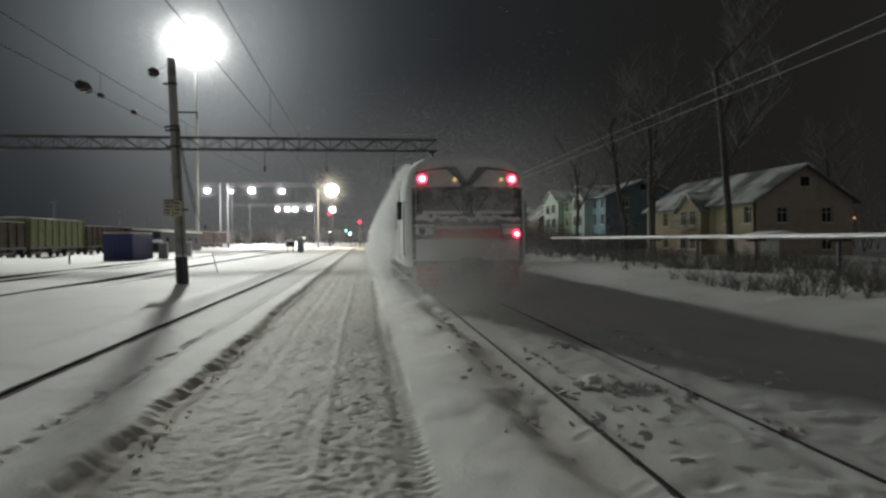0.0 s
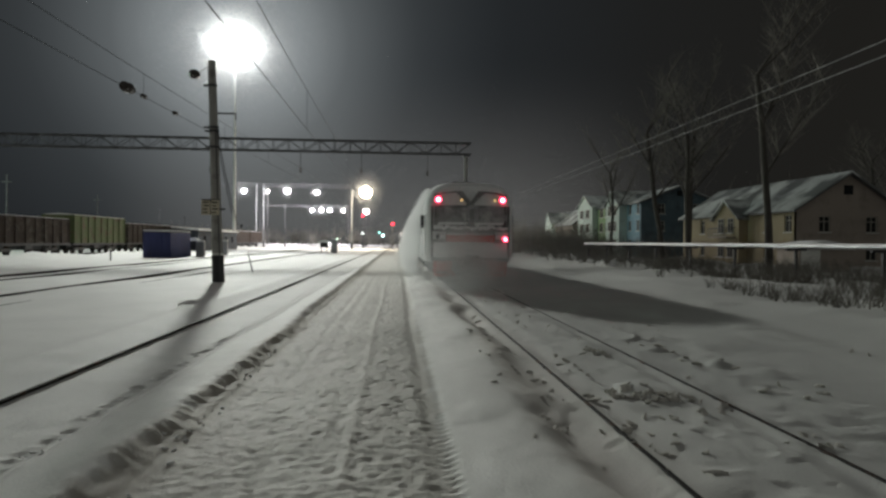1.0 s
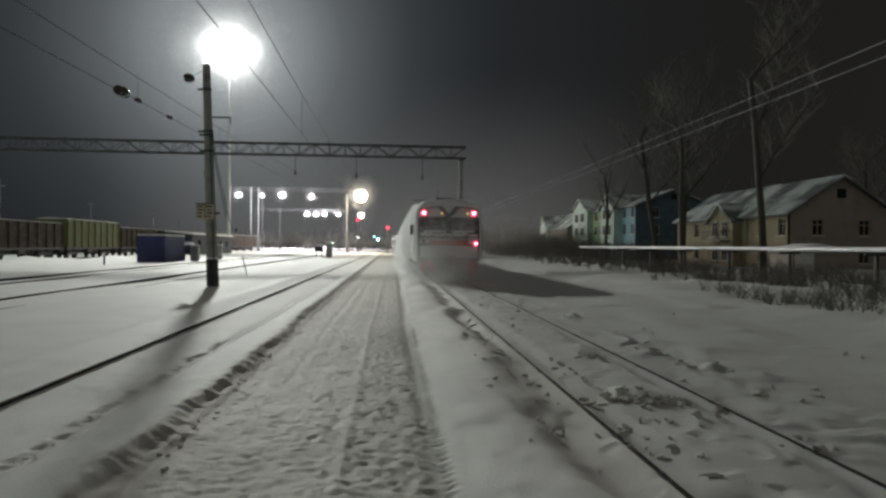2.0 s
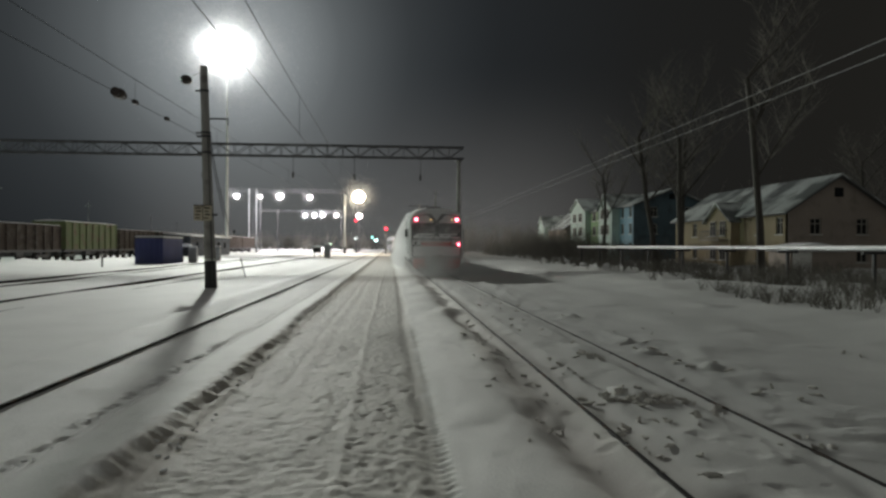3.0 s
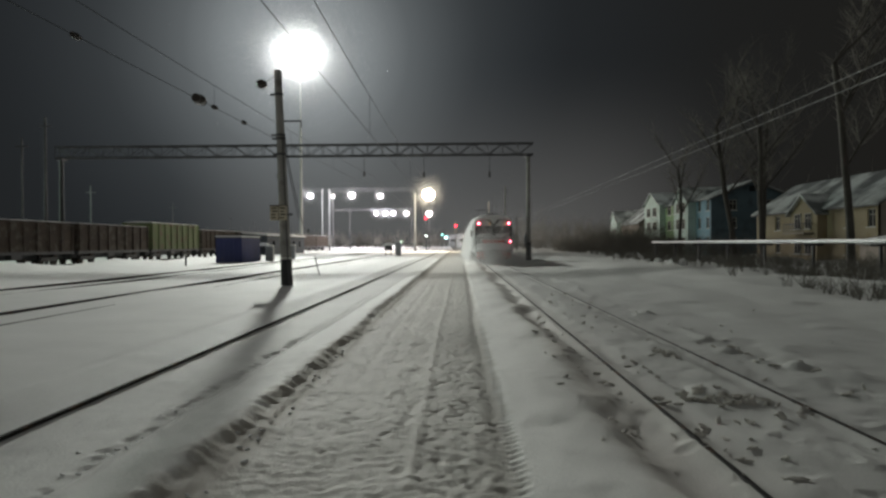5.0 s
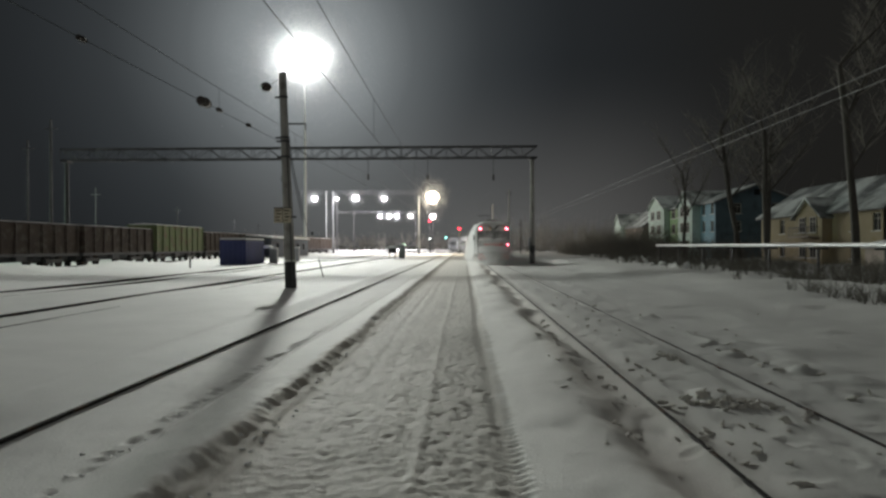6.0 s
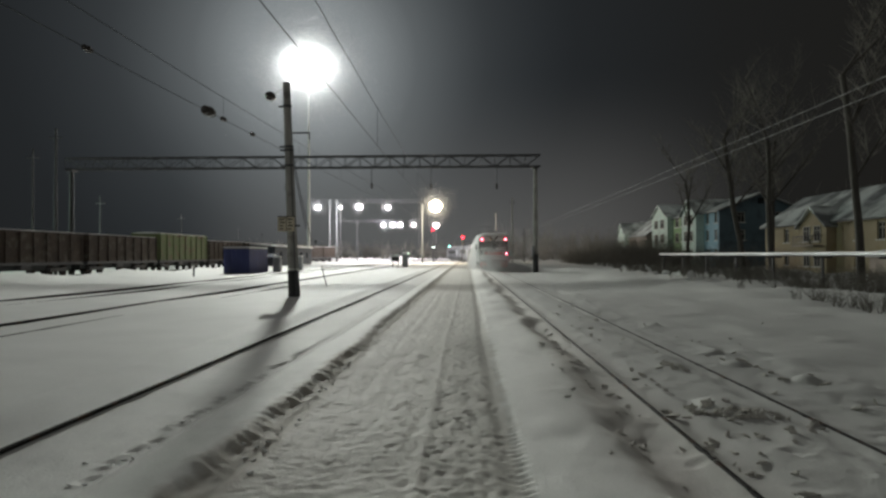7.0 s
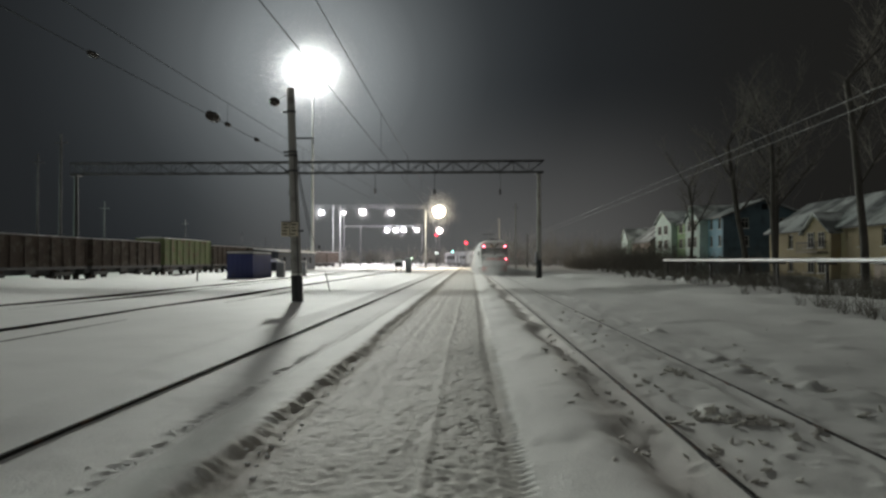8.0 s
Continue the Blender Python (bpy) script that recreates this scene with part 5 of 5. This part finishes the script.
    for s in (-1, 1):
        part("skirt", Shape().loft([[(s * 0.72, -0.06, 0.62), (s * 1.42, -0.04, 0.55), (s * 1.42, -0.04, 1.0), (s * 0.72, -0.06, 0.98)],
                                    [(s * 0.72, 0.1, 0.62), (s * 1.42, 0.1, 0.55), (s * 1.42, 0.1, 1.0), (s * 0.72, 0.1, 0.98)]]), TRAIN_RED, base, "red skirt streaked with snow", bevel=0.02)
        part("skirt_stay", Shape().loft([[(s * 0.5, -0.05, 0.40), (s * 0.66, -0.05, 0.38), (s * 1.0, -0.05, 0.74), (s * 0.78, -0.05, 0.74)],
                                         [(s * 0.5, 0.05, 0.40), (s * 0.66, 0.05, 0.38), (s * 1.0, 0.05, 0.74), (s * 0.78, 0.05, 0.74)]]), TRAIN_RED, base)
        part("step", Shape().box(s * 1.1 - 0.28, s * 1.1 + 0.28, -0.16, 0.02, 0.42, 0.5).box(s * 1.1 - 0.28, s * 1.1 - 0.23, -0.1, 0.0, 0.42, 0.9).box(s * 1.1 + 0.23, s * 1.1 + 0.28, -0.1, 0.0, 0.42, 0.9), TRAIN_RED, base)
        part("hose", Shape().path([(s * 0.5, -0.12, 0.95), (s * 0.52, -0.28, 0.75), (s * 0.46, -0.3, 0.55), (s * 0.36, -0.2, 0.48)], 0.03), BLACK, base)
        part("grab_rail", Shape().path([(s * 1.66, 0.5, 1.2), (s * 1.72, 0.42, 1.3), (s * 1.72, 0.42, 2.7), (s * 1.66, 0.5, 2.8)], 0.018), STEEL, base)
    plough = Shape().prism([(-1.2, 0.2), (1.2, 0.2), (1.3, 0.62), (-1.3, 0.62)], "y", 0.12, 0.22)
    part("plough", plough, TRAIN_DARK, base, "dark plough blade under the end")
    part("mirror", Shape().box(-1.90, -1.76, 0.55, 0.62, 2.25, 2.75).tube((-1.74, 0.6, 2.7), (-1.85, 0.6, 2.7), 0.02, n=5), BLACK, base, bevel=0.02)
    coach_side(base, 0.0, length)
    # coaches ahead, each free to follow the curve
    coaches = []
    for k in range(1, 6):
        car = part("coach", Shape().prism(prof, "y", 0, COACH - 0.7), TRAIN_SIDE, base, "grey coach body dusted with snow")
        car.location.y = k * COACH + 0.2
        part("gangway", Shape().box(-0.7, 0.7, -0.6, -0.003, 1.1, 3.4), BLACK, car)
        part("roof_snow", Shape().prism([(-1.2, 3.62), (1.2, 3.62), (1.0, 3.95), (0.4, 4.09), (0, 4.12), (-0.4, 4.09), (-1.0, 3.95)], "y", 0.1, COACH - 0.8), SNOW_CAP, car, "settled snow")
        coach_side(car, 0.0, COACH - 0.7)
        if k == 1:
            pan = Shape()
            for x in (-0.55, 0.55):
                pan.tube((x, 6.0, 4.1), (x * 0.8, 7.2, 4.95), 0.03, n=5).tube((x * 0.8, 7.2, 4.95), (x * 0.9, 6.2, 5.75), 0.025, n=5)
            part("pantograph", pan.box(-0.95, 0.95, 6.05, 6.35, 5.75, 5.82), STEEL, car)
        coaches.append((car, k * COACH + 0.2))
    return base, coaches


def plume():
    """Snow thrown up by the train, as flakes: a lit sheet along its side and a thin cloud behind and above."""
    rng = np.random.default_rng(77)
    n1 = 260000
    h = rng.uniform(0, 1, n1) ** 0.95
    y = rng.uniform(0, 1, n1) ** 1.6 * 66 + 0.1 + 10.0 * (1 - h) ** 0.8 * rng.uniform(0.7, 1.3, n1)
    puff = 1.0 + 0.25 * value_noise(y * 0.5, h * 3, 71)
    z = 0.02 + h * 3.72 * (0.94 + 0.06 * puff)
    x = -1.745 * (1 - np.clip(z - 3.05, 0, 0.9) ** 2) ** 0.2 - np.abs(rng.normal(0, 1, n1)) * (0.08 + 0.34 * (1 - h) ** 1.2) * puff
    n2 = 640000
    y2 = -np.abs(rng.normal(0, 1, n2)) * 2.4 + 0.05
    z2 = np.abs(rng.normal(0, 1, n2)) * (1.0 + 0.2 * np.minimum(-y2, 4))
    x2 = rng.normal(0.0, 0.98, n2) + 0.08 * y2
    keep = value_noise(x2 * 1.3 + 0.4 * y2, z2 * 1.1 + y2 * 0.4, 72) > rng.uniform(-1.1, 0.8, n2)
    keep &= z2 < rng.uniform(1.6, 3.3, n2)
    n3 = 120000
    y3 = rng.uniform(-7, 8, n3)
    x3 = rng.normal(2.2, 1.2, n3)
    z3 = np.abs(rng.normal(0, 0.65, n3))
    n4 = 230000
    y4 = rng.uniform(-5, 14, n4)
    x4 = rng.normal(0.6, 3.0, n4)
    z4 = np.abs(rng.normal(0, 2.3, n4))
    c = np.concatenate([np.stack([x, y, z], 1), np.stack([x2, y2, z2], 1)[keep], np.stack([x3, y3, z3], 1), np.stack([x4, y4, z4], 1)])
    size = np.concatenate([np.full(n1, 0.017), np.full(int(keep.sum()), 0.0068), np.full(n3, 0.0042), np.full(n4, 0.0058)])
    ob = new("snow_plume", flakes("snow_plume", c, size, HAZE, 78))
    ob.matrix_basis = pose(2.82, REAR0, 0)
    return tagged(ob, "powder snow whirled up beside and behind the train", "snow cloud", kind="stuff")


train, coaches = commuter_train()
cloud = plume()


def on_track(s):
    return Vector((2.82 - bend(s), s, 0))


def motions():
    walk(train, [(t, pose(2.82, REAR0 + SPEED * t, 0)) for t in (0.0, 2.0, 4.0, 6.0, 8.0)])
    walk(cloud, [(t, pose(2.82, REAR0 + SPEED * t, 0)) for t in (0.0, 2.0, 4.0, 6.0, 8.0)])
    for car, y0 in coaches:
        rows = []
        for t in range(9):
            home = Vector((2.82, REAR0 + SPEED * t, 0))
            back, front = on_track(home.y + y0 + 3.2), on_track(home.y + y0 + COACH - 3.9)
            way = (front - back).normalized()
            at = back - way * 3.2 - home
            rows.append((float(t), pose(at.x, at.y, 0, 0, 0, math.degrees(math.atan2(-way.x, way.y)))))
        walk(car, rows)


motions()
